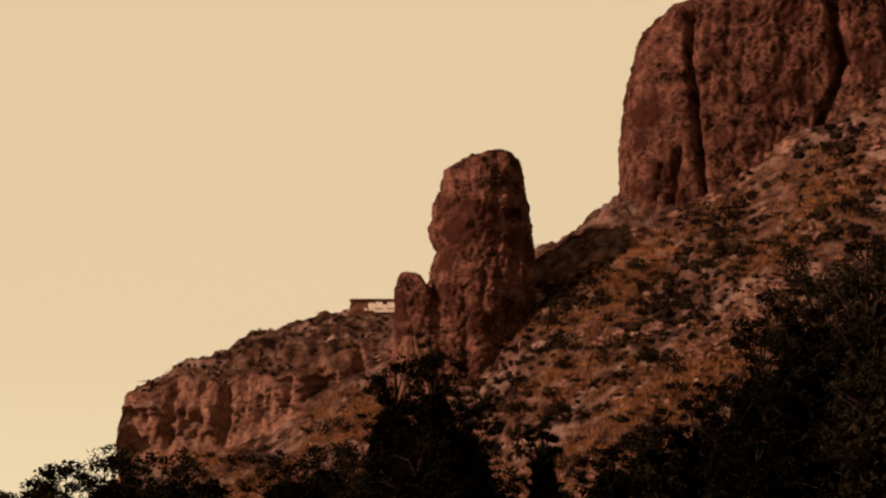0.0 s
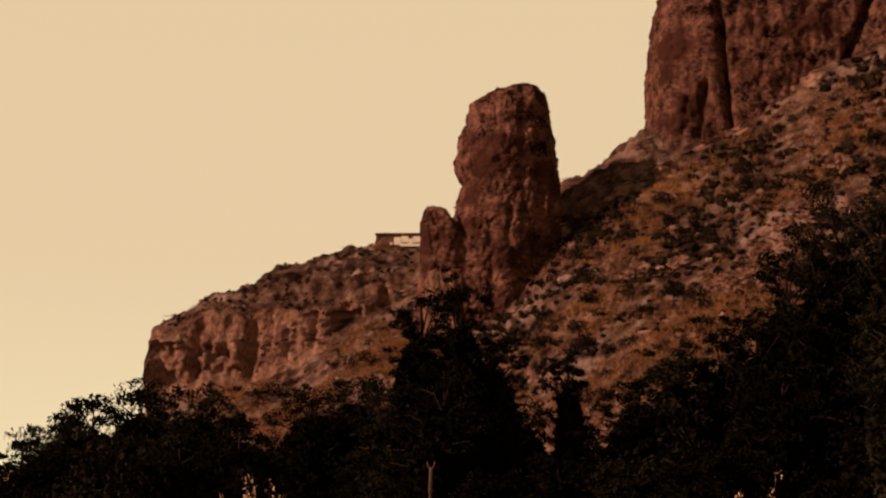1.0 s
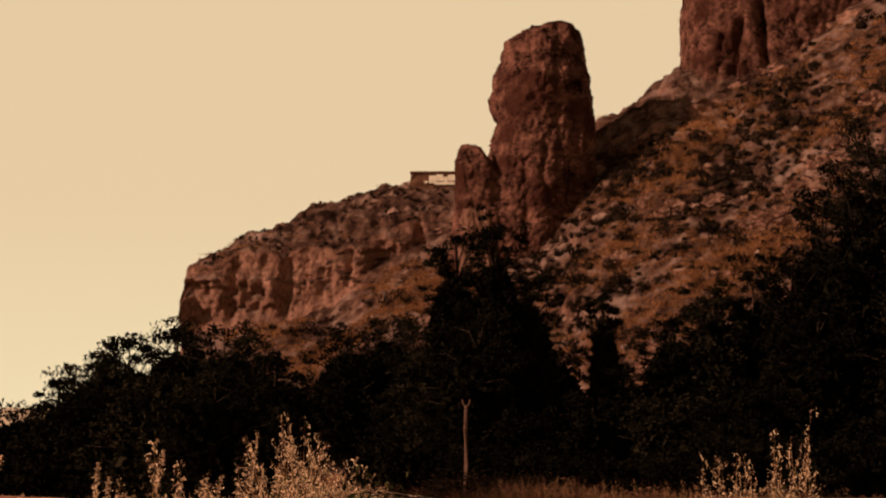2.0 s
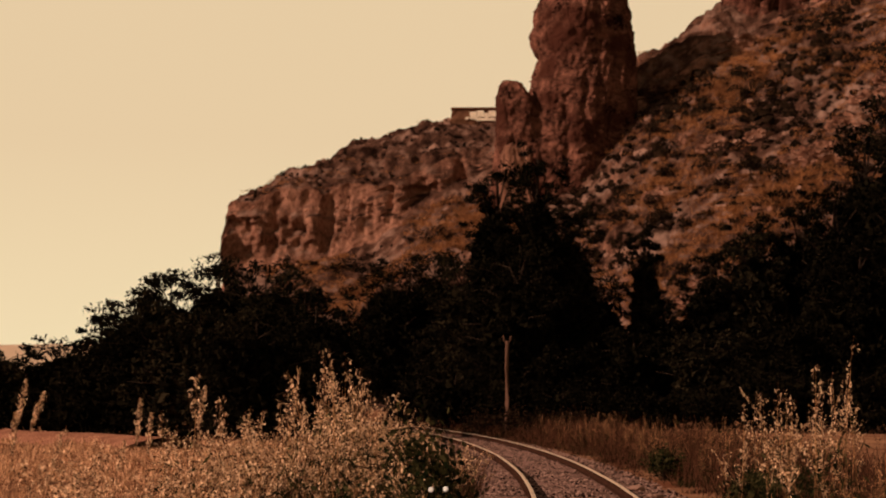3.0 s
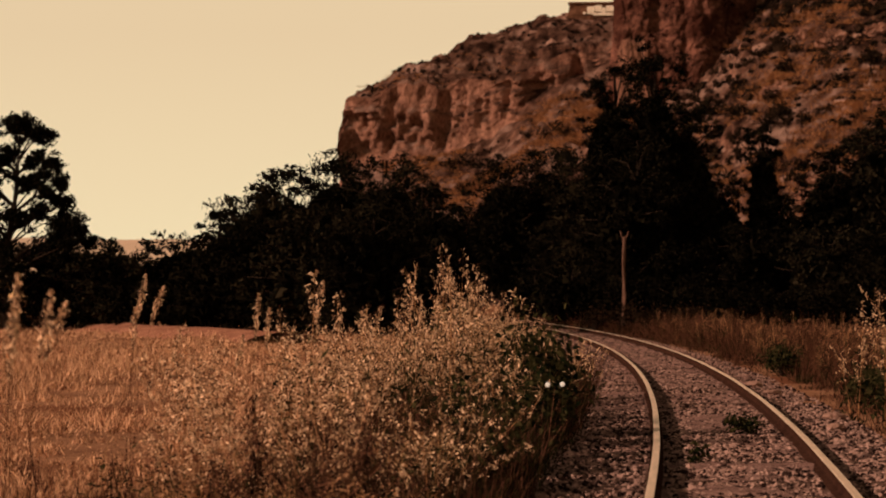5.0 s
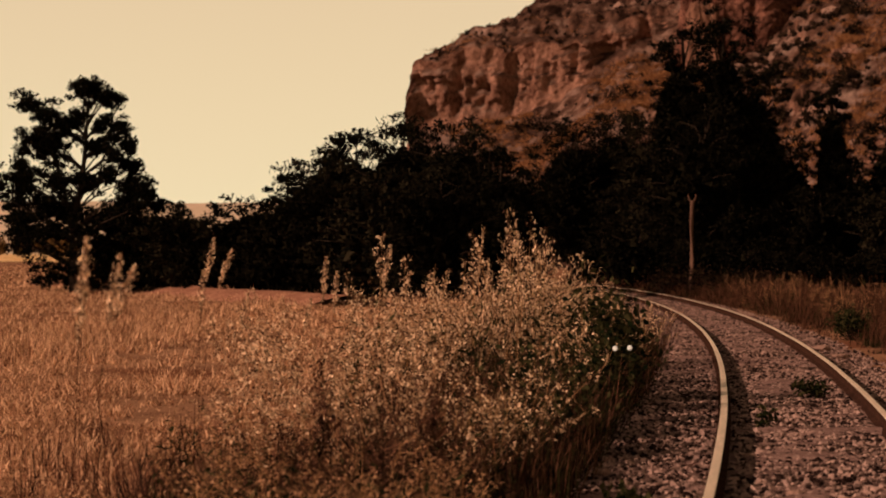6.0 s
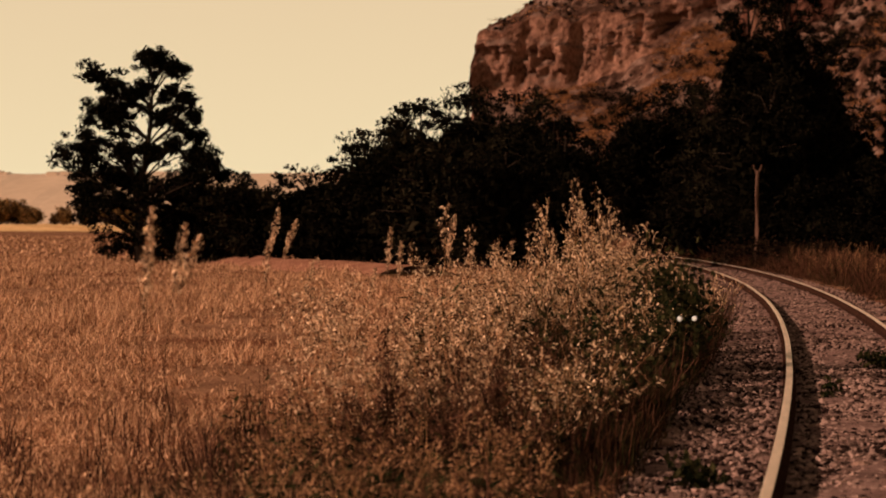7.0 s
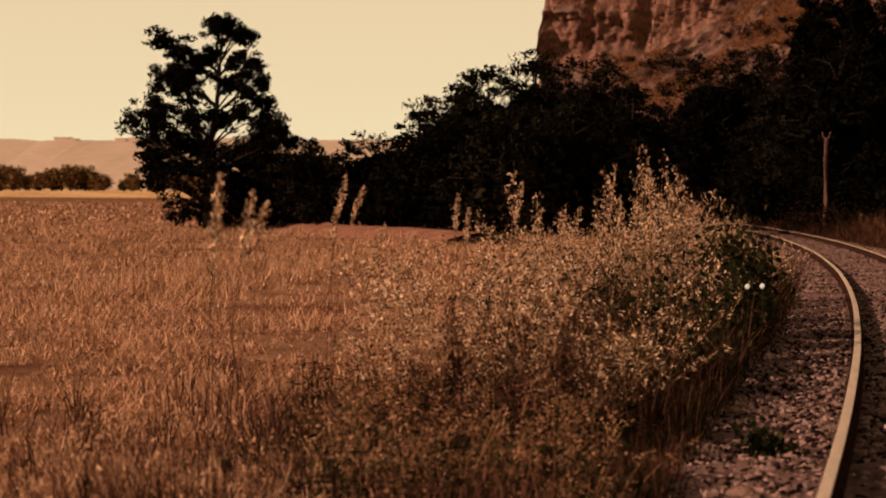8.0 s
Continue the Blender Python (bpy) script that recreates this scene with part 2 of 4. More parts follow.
# ---- ground ----
def ground():
    verts, faces = [], []
    ticks = [-4500, -2000, -900, -400, -200] + list(range(-120, 121, 8)) + [200, 400, 900, 2000, 4500]
    ys = [-4500, -2000, -900, -300, -100] + list(range(-40, 241, 8)) + [400, 900, 2000, 4500]
    for y in ys:
        for x in ticks:
            z = -0.07
            if abs(x) < 130 and -50 < y < 250:
                z += 0.05 * noise.noise((x * 0.06, y * 0.06, 3)) - 0.02
            verts.append((x, y, z))
    w = len(ticks)
    for j in range(len(ys) - 1):
        for i in range(w - 1):
            faces.append((j * w + i, j * w + i + 1, (j + 1) * w + i + 1, (j + 1) * w + i))
    return tagged(new("ground", mesh_of("ground", verts, faces, M_FIELD, True)), "dry straw-coloured field on red-brown earth", "ground", kind="structure")


ground()


def ballast_bed():
    verts, faces = [], []
    cross = [(-2.5, -0.13), (-1.85, -0.05), (-1.2, -0.012), (-0.75, -0.005), (0, 0.0), (0.75, -0.005), (1.2, -0.015), (1.6, -0.05), (2.2, -0.13)]
    sub = 6
    offs = []
    for (a, za), (b, zb) in zip(cross, cross[1:]):
        offs += [(a + (b - a) * k / sub, za + (zb - za) * k / sub) for k in range(sub)]
    offs.append(cross[-1])
    steps = [-70 + i * 0.4 for i in range(int(300 / 0.4))]
    for s in steps:
        for o, z in offs:
            x, y, _ = line(s, o)
            verts.append((x, y, z + 0.035 * noise.noise((x * 0.9, y * 0.9, 1)) + 0.02 * noise.noise((x * 3, y * 3, 2)) - 0.015))
    w = len(offs)
    for j in range(len(steps) - 1):
        for i in range(w - 1):
            faces.append((j * w + i, j * w + i + 1, (j + 1) * w + i + 1, (j + 1) * w + i))
    return tagged(new("ballast_bed", mesh_of("ballast_bed", verts, faces, M_BED, True)), "reddish-brown gravel bed under the railway track", "track bed", kind="structure")


ballast_bed()


# ---- the hill ----
MESA = [  # x, foot y, cliff base y, z, rim y, z, crest y, z
    (-90, 340, 420, 3, 424, 4, 450, 5),
    (-56, 335, 408, 4, 411, 6, 440, 8),
    (-52, 335, 400, 9, 403, 14, 425, 18),
    (-50, 335, 399, 21, 401, 33, 412, 34),
    (-41, 330, 399, 22, 401, 33.8, 425, 39.0),
    (-28, 322, 399, 25.5, 402, 35.2, 430, 45.0),
    (-18, 312, 400, 31.5, 404, 38.5, 430, 48.6),
    (-15.5, 311, 400, 32.7, 404, 39, 430, 47.6),
    (-7, 300, 400, 36.5, 408, 41.5, 430, 48.0),
]
SLOPE = [
    (4, 285, 392, 37, 396, 40, 428, 51),
    (15, 272, 388, 46.0, 394, 49, 408, 56.4),
    (28, 262, 394, 54.5, 398, 57, 408, 63.6),
    (42, 254, 398, 62, 404, 65, 425, 72),
    (60, 246, 398, 74.5, 404, 77, 430, 84),
    (72, 242, 398, 80.4, 404, 83, 430, 90),
    (130, 236, 398, 92, 410, 96, 440, 100),
]
STATIONS = MESA + SLOPE


def station(x):
    for a, b in zip(STATIONS, STATIONS[1:]):
        if x <= b[0]:
            f = (x - a[0]) / (b[0] - a[0])
            f = f * f * (3 - 2 * f) * 0.5 + f * 0.5
            return [p + (q - p) * f for p, q in zip(a, b)]
    return STATIONS[-1]


def hill_point(x, v):
    """Surface point for plan x and v from 0 at the foot over 1 (cliff base), 2 (rim), 3 (crest) to 4 (far side)."""
    _, yt, yb, zb, yr, zr, yc, zc = station(x)
    if v < 1:
        y, z = yt + (yb - yt) * v, -1.0 + (zb + 1.0) * (0.86 * v + 0.14 * v * v)
    elif v < 2:
        f = v - 1
        y, z = yb + (yr - yb) * f, zb + (zr - zb) * (f ** 0.9)
    elif v < 3:
        f = v - 2
        y, z = yr + (yc - yr) * f, zr + (zc - zr) * math.sin(f * math.pi / 2) ** 0.9
    else:
        f = v - 3
        y, z = yc + 80 * f, zc * (1 - f) - 2 * f
    return x, y, z


GULLIES = ((-43.0, 0.7, 1.7), (-34.8, 1.1, 3.8), (-29.0, 0.5, 0.9), (-19.6, 1.0, 2.2), (-13.5, 0.8, 1.6))  # x, half width, depth of clefts in the cliff


def hill_noise(x, y, z, v):
    n1 = noise.fractal((x * 0.07, y * 0.07, z * 0.05), 1.0, 2.0, 3)
    n2 = noise.fractal((x * 0.30, y * 0.16, z * 0.16 + 7), 0.9, 2.0, 4)
    cliff = max(0.0, 1 - abs(v - 1.5) / 0.62)
    crack = noise.ridged_multi_fractal((x * 0.15 + 3, y * 0.03, z * 0.04), 0.9, 2.1, 4, 1.0, 2.0)
    lump = noise.fractal((x * 0.8, y * 0.5, z * 0.7), 0.7, 2.0, 3)
    low = min(1.0, v * 3)
    slit = 1.3 * math.exp(-(noise.noise((x * 0.11, y * 0.02, z * 0.045 + 9)) / 0.11) ** 2) + 0.8 * math.exp(-(noise.noise((x * 0.33, y * 0.03, z * 0.12 + 2)) / 0.10) ** 2)
    ledge = 1.1 * noise.noise((x * 0.05, 4, z * 0.42)) + 1.5 * noise.cell((x * 0.24 + 0.4 * noise.noise((x * 0.3, 1, z * 0.3)), 2, z * 0.20 + 0.3 * noise.noise((x * 0.4, 5, z * 0.2)))) - 0.7
    wind = 0.9 * noise.noise((z * 0.22, 3, x * 0.02))
    cleft = sum(deep * math.exp(-((x + wind - at) / half) ** 2) for at, half, deep in GULLIES)
    dy = cliff * (1.9 * n1 + 0.9 * n2 + 0.9 * (crack - 1.2) + 0.9 * lump + slit + ledge + cleft)
    dz = low * (1 - cliff) * (0.9 * n1 + 1.15 * n2 + 0.55 * lump)
    return dy, dz


def hill_surface(x, v):
    """Weathered surface point; a level terrace is cut for the hut near the crest, with a path below it."""
    px, y, z = hill_point(x, v)
    dy, dz = hill_noise(px, y, z, v)
    z += dz
    cut = math.exp(-((x + 12.0) / 6.0) ** 4) * min(1.0, max(0.0, (v - 2.35) / 0.2))
    z += cut * (min(z, 47.0) - z)
    if -24 < x < 0 and v > 2:
        z += 0.7 * math.exp(-((z - 42.5 - 0.12 * x) / 0.5) ** 2)
    return px + 0.4 * dy * (x > -51), y + dy, z


def hillside():
    xs = np.arange(-90, 130.1, 0.38)
    vs = np.concatenate([np.linspace(0, 1, 150, endpoint=False), np.linspace(1, 2, 46, endpoint=False), np.linspace(2, 3, 56, endpoint=False), np.linspace(3, 4, 12)])
    verts, faces = [], []
    for v in vs:
        for x in xs:
            px, y, z = hill_surface(x, v)
            verts.append((px + (1.4 * noise.fractal((y * 0.1, z * 0.14, 5), 1.0, 2.0, 3) if -58 < x < -47 else 0), y, z))
    w = len(xs)
    for j in range(len(vs) - 1):
        for i in range(w - 1):
            faces.append((j * w + i, j * w + i + 1, (j + 1) * w + i + 1, (j + 1) * w + i))
    return tagged(new("hillside", mesh_of("hillside", verts, faces, M_HILL, True)), "rugged brown hillside with a cliff band and dry grass", "hillside", kind="structure")


hill = hillside()


# ---- rock towers ----
def rock_tower(name, levels, y_mid, deep, label, cracks=(), rough=0.9, seed=0.0, rings=150, around=180, square=2.6, pieces=(), whole=None, mat=None):
    """A tower lofted through levels (z, left x, right x) with a rounded plan; cracks: (depth, width, (z, x) ...) grooves down its face."""
    zs = [a[0] for a in levels]
    bottom, top = zs[0], zs[-1]
    verts, faces = [], []
    fine = np.linspace(0, 2 * math.pi, 4001)
    wide = (levels[2][2] - levels[2][1]) / 2
    ex = wide * np.sign(np.cos(fine)) * np.abs(np.cos(fine)) ** (2 / square)
    ey = deep * np.sign(np.sin(fine)) * np.abs(np.sin(fine)) ** (2 / square)
    run = np.concatenate([[0], np.cumsum(np.hypot(np.diff(ex), np.diff(ey)) * np.where(ey[1:] < 0.2 * deep, 1.0, 0.15))])
    angles = np.interp(np.linspace(0, run[-1], around, endpoint=False), run, fine).tolist()
    for j in range(rings):
        z = bottom + (top - bottom) * j / (rings - 1)
        left = float(np.interp(z, zs, [a[1] for a in levels]))
        right = float(np.interp(z, zs, [a[2] for a in levels]))
        cx, hx = (left + right) / 2, (right - left) / 2
        hy = deep * min(1.0, hx / (0.35 * (levels[0][2] - levels[0][1])))
        for i in range(around):
            c, s = math.cos(angles[i]), math.sin(angles[i])
            px = cx + hx * math.copysign(abs(c) ** (2 / square), c)
            py = y_mid + hy * math.copysign(abs(s) ** (2 / square), s)
            n1 = noise.fractal((px * 0.16 + seed, py * 0.16, z * 0.07), 1.0, 2.0, 3)
            n2 = noise.fractal((px * 0.55 + seed, py * 0.55, z * 0.38), 0.8, 2.1, 4)
            strata = noise.noise((px * 0.03 + seed, py * 0.03, z * 0.55))
            flute = noise.ridged_multi_fractal((px * 0.22 + seed, py * 0.22, z * 0.028), 0.9, 2.0, 2, 1.0, 2.0)
            n3 = noise.fractal((px * 1.0 + seed, py * 1.0, z * 1.5), 0.7, 2.1, 3)
            slit = math.exp(-(noise.noise((px * 0.17 + seed, py * 0.17, z * 0.030)) / 0.075) ** 2) + 0.5 * math.exp(-(noise.noise((px * 0.42 + seed, py * 0.42, z * 0.10)) / 0.09) ** 2)
            d = rough * (0.9 * n1 + 0.42 * n2 + 0.35 * strata + 0.22 * (flute - 1.1) + 0.42 * n3 - 0.42 * slit - 1.1 * max(0.0, noise.noise((px * 0.8 + seed, py * 0.8, z * 1.0 + 40)) - 0.22))
            for depth, width, *line_pts in cracks:
                lz = [p[0] for p in line_pts]
                if s < 0 and lz[0] <= z <= lz[-1]:
                    xc = float(np.interp(z, lz, [p[1] for p in line_pts])) + 0.35 * noise.noise((z * 0.5, seed, depth))
                    d -= depth * math.exp(-((px - xc) / width) ** 2)
            k = math.hypot(c, s)
            verts.append((px + d * c * k * 0.8, py + d * s * k, z + 0.5 * n2 * (j > 3)))
    for j in range(rings - 1):
        for i in range(around):
            a, b = j * around + i, j * around + (i + 1) % around
            faces.append((a, b, b + around, a + around))
    faces.append(tuple((rings - 1) * around + i for i in range(around)))
    faces.append(tuple(reversed(range(around))))
    if not pieces:
        me = mesh_of(name, verts, faces, mat or M_ROCK, True)
        return part(name, me, whole, label) if whole else tagged(new(name, me), label, "rock formation")
    tower = thing(name)
    for piece, note, inside in pieces:
        mine, names, co = [], {}, []
        for f in faces:
            mx, mz = sum(verts[i][0] for i in f) / len(f), sum(verts[i][2] for i in f) / len(f)
            if inside(mx, mz):
                for i in f:
                    if i not in names:
                        names[i] = len(co)
                        co.append(verts[i])
                mine.append(tuple(names[i] for i in f))
        part(piece, mesh_of(piece, co, mine, M_ROCK, True), tower, note)
    return tagged(tower, label, "rock formation")


def first_crack(z):
    return float(np.interp(z, (60, 66, 74, 80, 86, 97), (42.3, 41.2, 40.6, 40.2, 39.4, 39.8)))


def second_crack(z):
    return float(np.interp(z, (75, 80, 86, 91, 99), (60.0, 62.3, 64.6, 63.2, 62.2)))



rock_tower("rock_butte", [(40, 29.0, 130), (56, 30.2, 128), (66, 30.0, 128), (75, 30.3, 127), (84.5, 31.0, 126), (91.5, 32.6, 124), (94.6, 35.0, 120), (96.2, 37.5, 116), (98, 41, 114), (104, 46, 110), (108, 56, 100)],
           420, 20, "massive red-brown rock butte with dark vertical cracks", rough=0.95, seed=4.0, rings=170, around=480, square=7,
           pieces=[("side_buttress", "narrow rock buttress beside the deep crack", lambda x, z: x < first_crack(z)),
                   ("middle_face", "broad pitted rock face between two cracks", lambda x, z: first_crack(z) <= x < second_crack(z)),
                   ("rear_face", "rock face behind the winding crack", lambda x, z: x >= second_crack(z))],
           cracks=[(3.0, 0.55, (60, 42.3), (66, 41.2), (74, 40.6), (80, 40.2), (86, 39.4), (97, 39.8)), (2.2, 0.5, (56, 36.6), (64, 36.2), (72, 37.6)),
                   (3.2, 0.8, (75, 60.0), (80, 62.3), (86, 64.6), (91, 63.2), (99, 62.2)), (1.6, 0.5, (60, 33.2), (70, 34.5)), (1.0, 0.4, (84, 72), (99, 71))])
pinnacle = rock_tower("rock_pinnacle", [(24, -8.5, 15.5), (36, -7.0, 14.6), (44, -4.2, 14.4), (47, -3.2, 14.2), (50, -2.1, 14.1), (53.3, -0.9, 13.9), (54.4, -1.6, 13.8), (56.4, -2.2, 13.6), (59.4, -1.7, 13.3), (62.5, -0.2, 12.9),
           (65.6, 0.3, 12.2), (67.2, 2.5, 11.5), (68.4, 5.5, 10.8), (69.0, 8.0, 10.0)],
           388, 9.0, "tall red-brown rock pinnacle leaning slightly forward", rough=0.72, seed=11.0, rings=190, around=220, square=2.05,
           pieces=[("base", "fluted lower rock", lambda x, z: z < 51.5), ("head", "darker blocky rock head", lambda x, z: z >= 51.5)],
           cracks=[(0.6, 0.5, (34, 3.8), (40, 3.2), (47, 3.4)), (0.5, 0.4, (40, 6.9), (44, 6.2), (50, 6.3)), (0.6, 0.6, (40, 10.2), (50, 11.2), (62, 10.8)), (0.9, 0.4, (30, -2.3), (49, -2.6))])
rock_tower("shoulder_spire", [(24, -9.2, 0.6), (36, -7.9, 0.0), (44, -7.3, -0.8), (46.5, -7.1, -1.6), (48.2, -6.7, -2.7), (48.9, -6.2, -3.3), (49.3, -5.6, -3.9)],
           382.5, 3.2, "small rock spire beside the tall pinnacle", rough=0.6, seed=21.0, rings=100, around=110, square=2.8, whole=pinnacle)
rock_tower("fallen_face", [(24, -7.2, -0.8), (33, -6.8, -1.4), (37.5, -6.6, -2.0), (39.0, -6.2, -2.2), (39.6, -5.6, -2.8)],
           380.4, 1.3, "pale freshly broken rock face at the foot of the spire", rough=0.5, seed=31.0, rings=60, around=80, square=4.0, whole=pinnacle, mat=M_FRESH)


# ---- trees ----
def make_tree(name, label, x, y, height, spread, seed, leaf=0.17, count=5200, bare=0.18, mat=None, lobes=22, low=0.12, shape=1.0, lean=0.0, fill=0.5, clump=(0.07, 0.17), core_leaf=2.2):
    """Trunk with limbs, and a crown of leaves in many clumps round the limb ends."""
    rng = np.random.default_rng(seed)
    tree = thing(name, (x, y, -0.12))
    verts, faces = [], []
    r0 = 0.022 * height + 0.04
    spine = [(lean * height * f ** 1.5 + 0.03 * height * noise.noise((seed * 1.7, f * 3, 0)), 0.03 * height * noise.noise((seed, f * 3, 5)), height * f) for f in (0, 0.15, 0.32, 0.5, 0.68, 0.84, 0.95)]
    tube_into(verts, faces, spine, [r0 * 1.35, r0, r0 * 0.85, r0 * 0.62, r0 * 0.42, r0 * 0.24, r0 * 0.1], 7)
    ends = []
    for i in range(lobes):
        f = low + (0.97 - low) * ((i + rng.uniform(0, 0.9)) / lobes)
        ang = i * 2.4 + rng.uniform(-0.5, 0.5)
        belly = math.sin(math.pi * min(1.0, max(0.0, (f - low) / (1 - low) * 0.70 + 0.17))) ** shape
        reach = spread * (0.25 + 0.75 * belly) * rng.uniform(0.6, 1.08)
        base = Vector([float(np.interp(max(f - 0.14, 0.08) * height, [p[2] for p in spine], [p[k] for p in spine])) for k in range(3)])
        end = Vector((lean * height * f + reach * math.cos(ang), reach * math.sin(ang), height * f + rng.uniform(-0.03, 0.04) * height))
        midp = base.lerp(end, 0.5) + Vector((0, 0, 0.03 * height)) + Vector(rng.normal(size=3)) * 0.02 * height
        rb = r0 * 0.34 * (1.1 - f * 0.6)
        tube_into(verts, faces, [base, midp, end], [rb, rb * 0.6, rb * 0.2], 5)
        ends.append((end, midp, reach))
    part("trunk", mesh_of("trunk", verts, faces, M_BARK, True), tree)
    centres = []
    for end, midp, reach in ends:
        if rng.uniform() < bare * 0.4:
            continue
        n = int(count / lobes)
        sub = rng.integers(4, 8)
        for _ in range(sub):
            t = rng.uniform(-0.15, 1.04)
            c = np.array(midp.lerp(end, t)) + rng.normal(size=3) * spread * 0.10
            size = spread * rng.uniform(*clump)
            ball = unit(rng, n // sub) * (rng.uniform(0, 1, n // sub) ** 0.4)[:, None]
            centres.append(c + ball * size * np.array([2.3, 2.3, 1.25]))
    core = int(count * fill)
    pts = np.concatenate(centres)
    pts = pts[pts[:, 2] > 0.05]
    cards = leaf_tris(rng, pts, leaf)
    if core:
        u = unit(rng, core) * (rng.uniform(0, 1, core) ** 0.42)[:, None]
        inner = u * np.array([spread * 0.62, spread * 0.62, height * 0.34]) + np.array([lean * height * 0.5, 0, height * (low + 0.38)])
        cards = np.concatenate([cards, leaf_tris(rng, inner[inner[:, 2] > 0.2], leaf * core_leaf)])
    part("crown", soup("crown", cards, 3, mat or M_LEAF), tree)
    return tagged(tree, label, "tree")


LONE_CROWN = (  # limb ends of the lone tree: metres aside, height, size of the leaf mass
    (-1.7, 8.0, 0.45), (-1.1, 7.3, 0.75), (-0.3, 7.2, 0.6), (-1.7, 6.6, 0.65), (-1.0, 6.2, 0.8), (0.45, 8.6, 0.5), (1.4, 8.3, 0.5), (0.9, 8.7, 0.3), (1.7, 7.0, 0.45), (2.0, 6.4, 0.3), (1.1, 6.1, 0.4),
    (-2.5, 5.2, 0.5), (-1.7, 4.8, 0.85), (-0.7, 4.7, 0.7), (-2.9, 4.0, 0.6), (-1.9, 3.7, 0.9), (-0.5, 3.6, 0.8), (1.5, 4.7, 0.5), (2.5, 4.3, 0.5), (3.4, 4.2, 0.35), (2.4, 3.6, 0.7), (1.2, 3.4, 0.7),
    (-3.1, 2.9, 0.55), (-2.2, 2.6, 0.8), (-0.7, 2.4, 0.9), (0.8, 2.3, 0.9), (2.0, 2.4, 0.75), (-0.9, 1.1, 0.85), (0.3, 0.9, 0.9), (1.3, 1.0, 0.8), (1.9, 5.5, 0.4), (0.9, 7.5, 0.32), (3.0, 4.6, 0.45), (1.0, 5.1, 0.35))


def lone_tree(x, y, seed):
    """A leaning forked trunk, a limb to each leaf mass, airy on one side."""
    rng = np.random.default_rng(seed)
    tree = thing("lone_tree", (x, y, -0.12))
    verts, faces = [], []
    spine = [(0.05, 0, 0), (-0.1, 0, 1.4), (-0.15, 0.1, 2.8), (0.1, 0, 4.0), (0.35, -0.1, 5.2), (0.45, 0, 6.6), (0.55, 0, 8.2)]
    tube_into(verts, faces, spine, [0.30, 0.23, 0.18, 0.13, 0.10, 0.075, 0.03], 8)
    tube_into(verts, faces, [(-0.15, 0.1, 2.8), (-0.5, 0.2, 4.2), (-0.9, 0.2, 5.6), (-1.2, 0.1, 7.2)], [0.15, 0.11, 0.08, 0.03], 7)
    centres = []
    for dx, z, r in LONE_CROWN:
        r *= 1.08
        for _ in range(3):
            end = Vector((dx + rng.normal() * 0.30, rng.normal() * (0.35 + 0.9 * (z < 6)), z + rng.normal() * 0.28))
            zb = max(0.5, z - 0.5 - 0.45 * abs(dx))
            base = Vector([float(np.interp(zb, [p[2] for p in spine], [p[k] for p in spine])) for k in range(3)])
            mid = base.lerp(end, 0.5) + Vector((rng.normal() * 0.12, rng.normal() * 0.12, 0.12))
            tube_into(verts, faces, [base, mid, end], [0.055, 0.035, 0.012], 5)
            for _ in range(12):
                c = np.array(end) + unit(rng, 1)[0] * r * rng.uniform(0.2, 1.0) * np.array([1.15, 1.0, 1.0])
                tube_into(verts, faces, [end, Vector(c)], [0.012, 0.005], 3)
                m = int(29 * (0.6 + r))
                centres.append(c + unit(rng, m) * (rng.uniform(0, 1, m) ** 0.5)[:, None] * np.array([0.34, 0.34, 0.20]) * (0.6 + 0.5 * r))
    part("trunk", mesh_of("trunk", verts, faces, M_BARK, True), tree)
    pts = np.concatenate(centres)
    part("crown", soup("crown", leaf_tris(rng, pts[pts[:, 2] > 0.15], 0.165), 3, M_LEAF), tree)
    return tagged(tree, "broad dark leafy tree standing alone at the field edge", "tree")


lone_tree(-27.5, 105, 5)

LEFT_BELT = [  # x, y, height, spread
    (-25.5, 108, 4.0, 2.6), (-22.6, 104, 3.7, 2.4), (-20.2, 106, 4.0, 2.5), (-18.4, 108, 5.2, 2.2), (-17.4, 109, 6.3, 2.2), (-16.2, 110, 7.0, 2.4), (-14.6, 114, 8.1, 2.8),
    (-12.4, 112, 7.7, 3.0), (-10.4, 110, 6.7, 2.9), (-15.6, 100, 4.8, 2.6), (-12.9, 95, 5.0, 2.6), (-10.2, 90, 4.6, 2.4), (-9.0, 100, 5.5, 2.6),
]
MIDDLE_BELT = [
    (-14.9, 185, 7.4, 4.0), (-10.2, 168, 11.0, 3.8), (-7.4, 170, 11.6, 3.6), (-5.2, 166, 11.3, 3.4),
    (-2.7, 140, 14.9, 2.4), (-0.4, 138, 15.4, 2.2), (1.3, 142, 12.8, 2.6), (-1.4, 134, 9.6, 3.2), (3.2, 146, 8.6, 2.2),
    (5.6, 142, 11.8, 1.2), (6.6, 140, 7.2, 2.4), (9.0, 140, 9.6, 2.4), (11.6, 140, 11.6, 2.6), (14.2, 142, 12.6, 2.6),
]
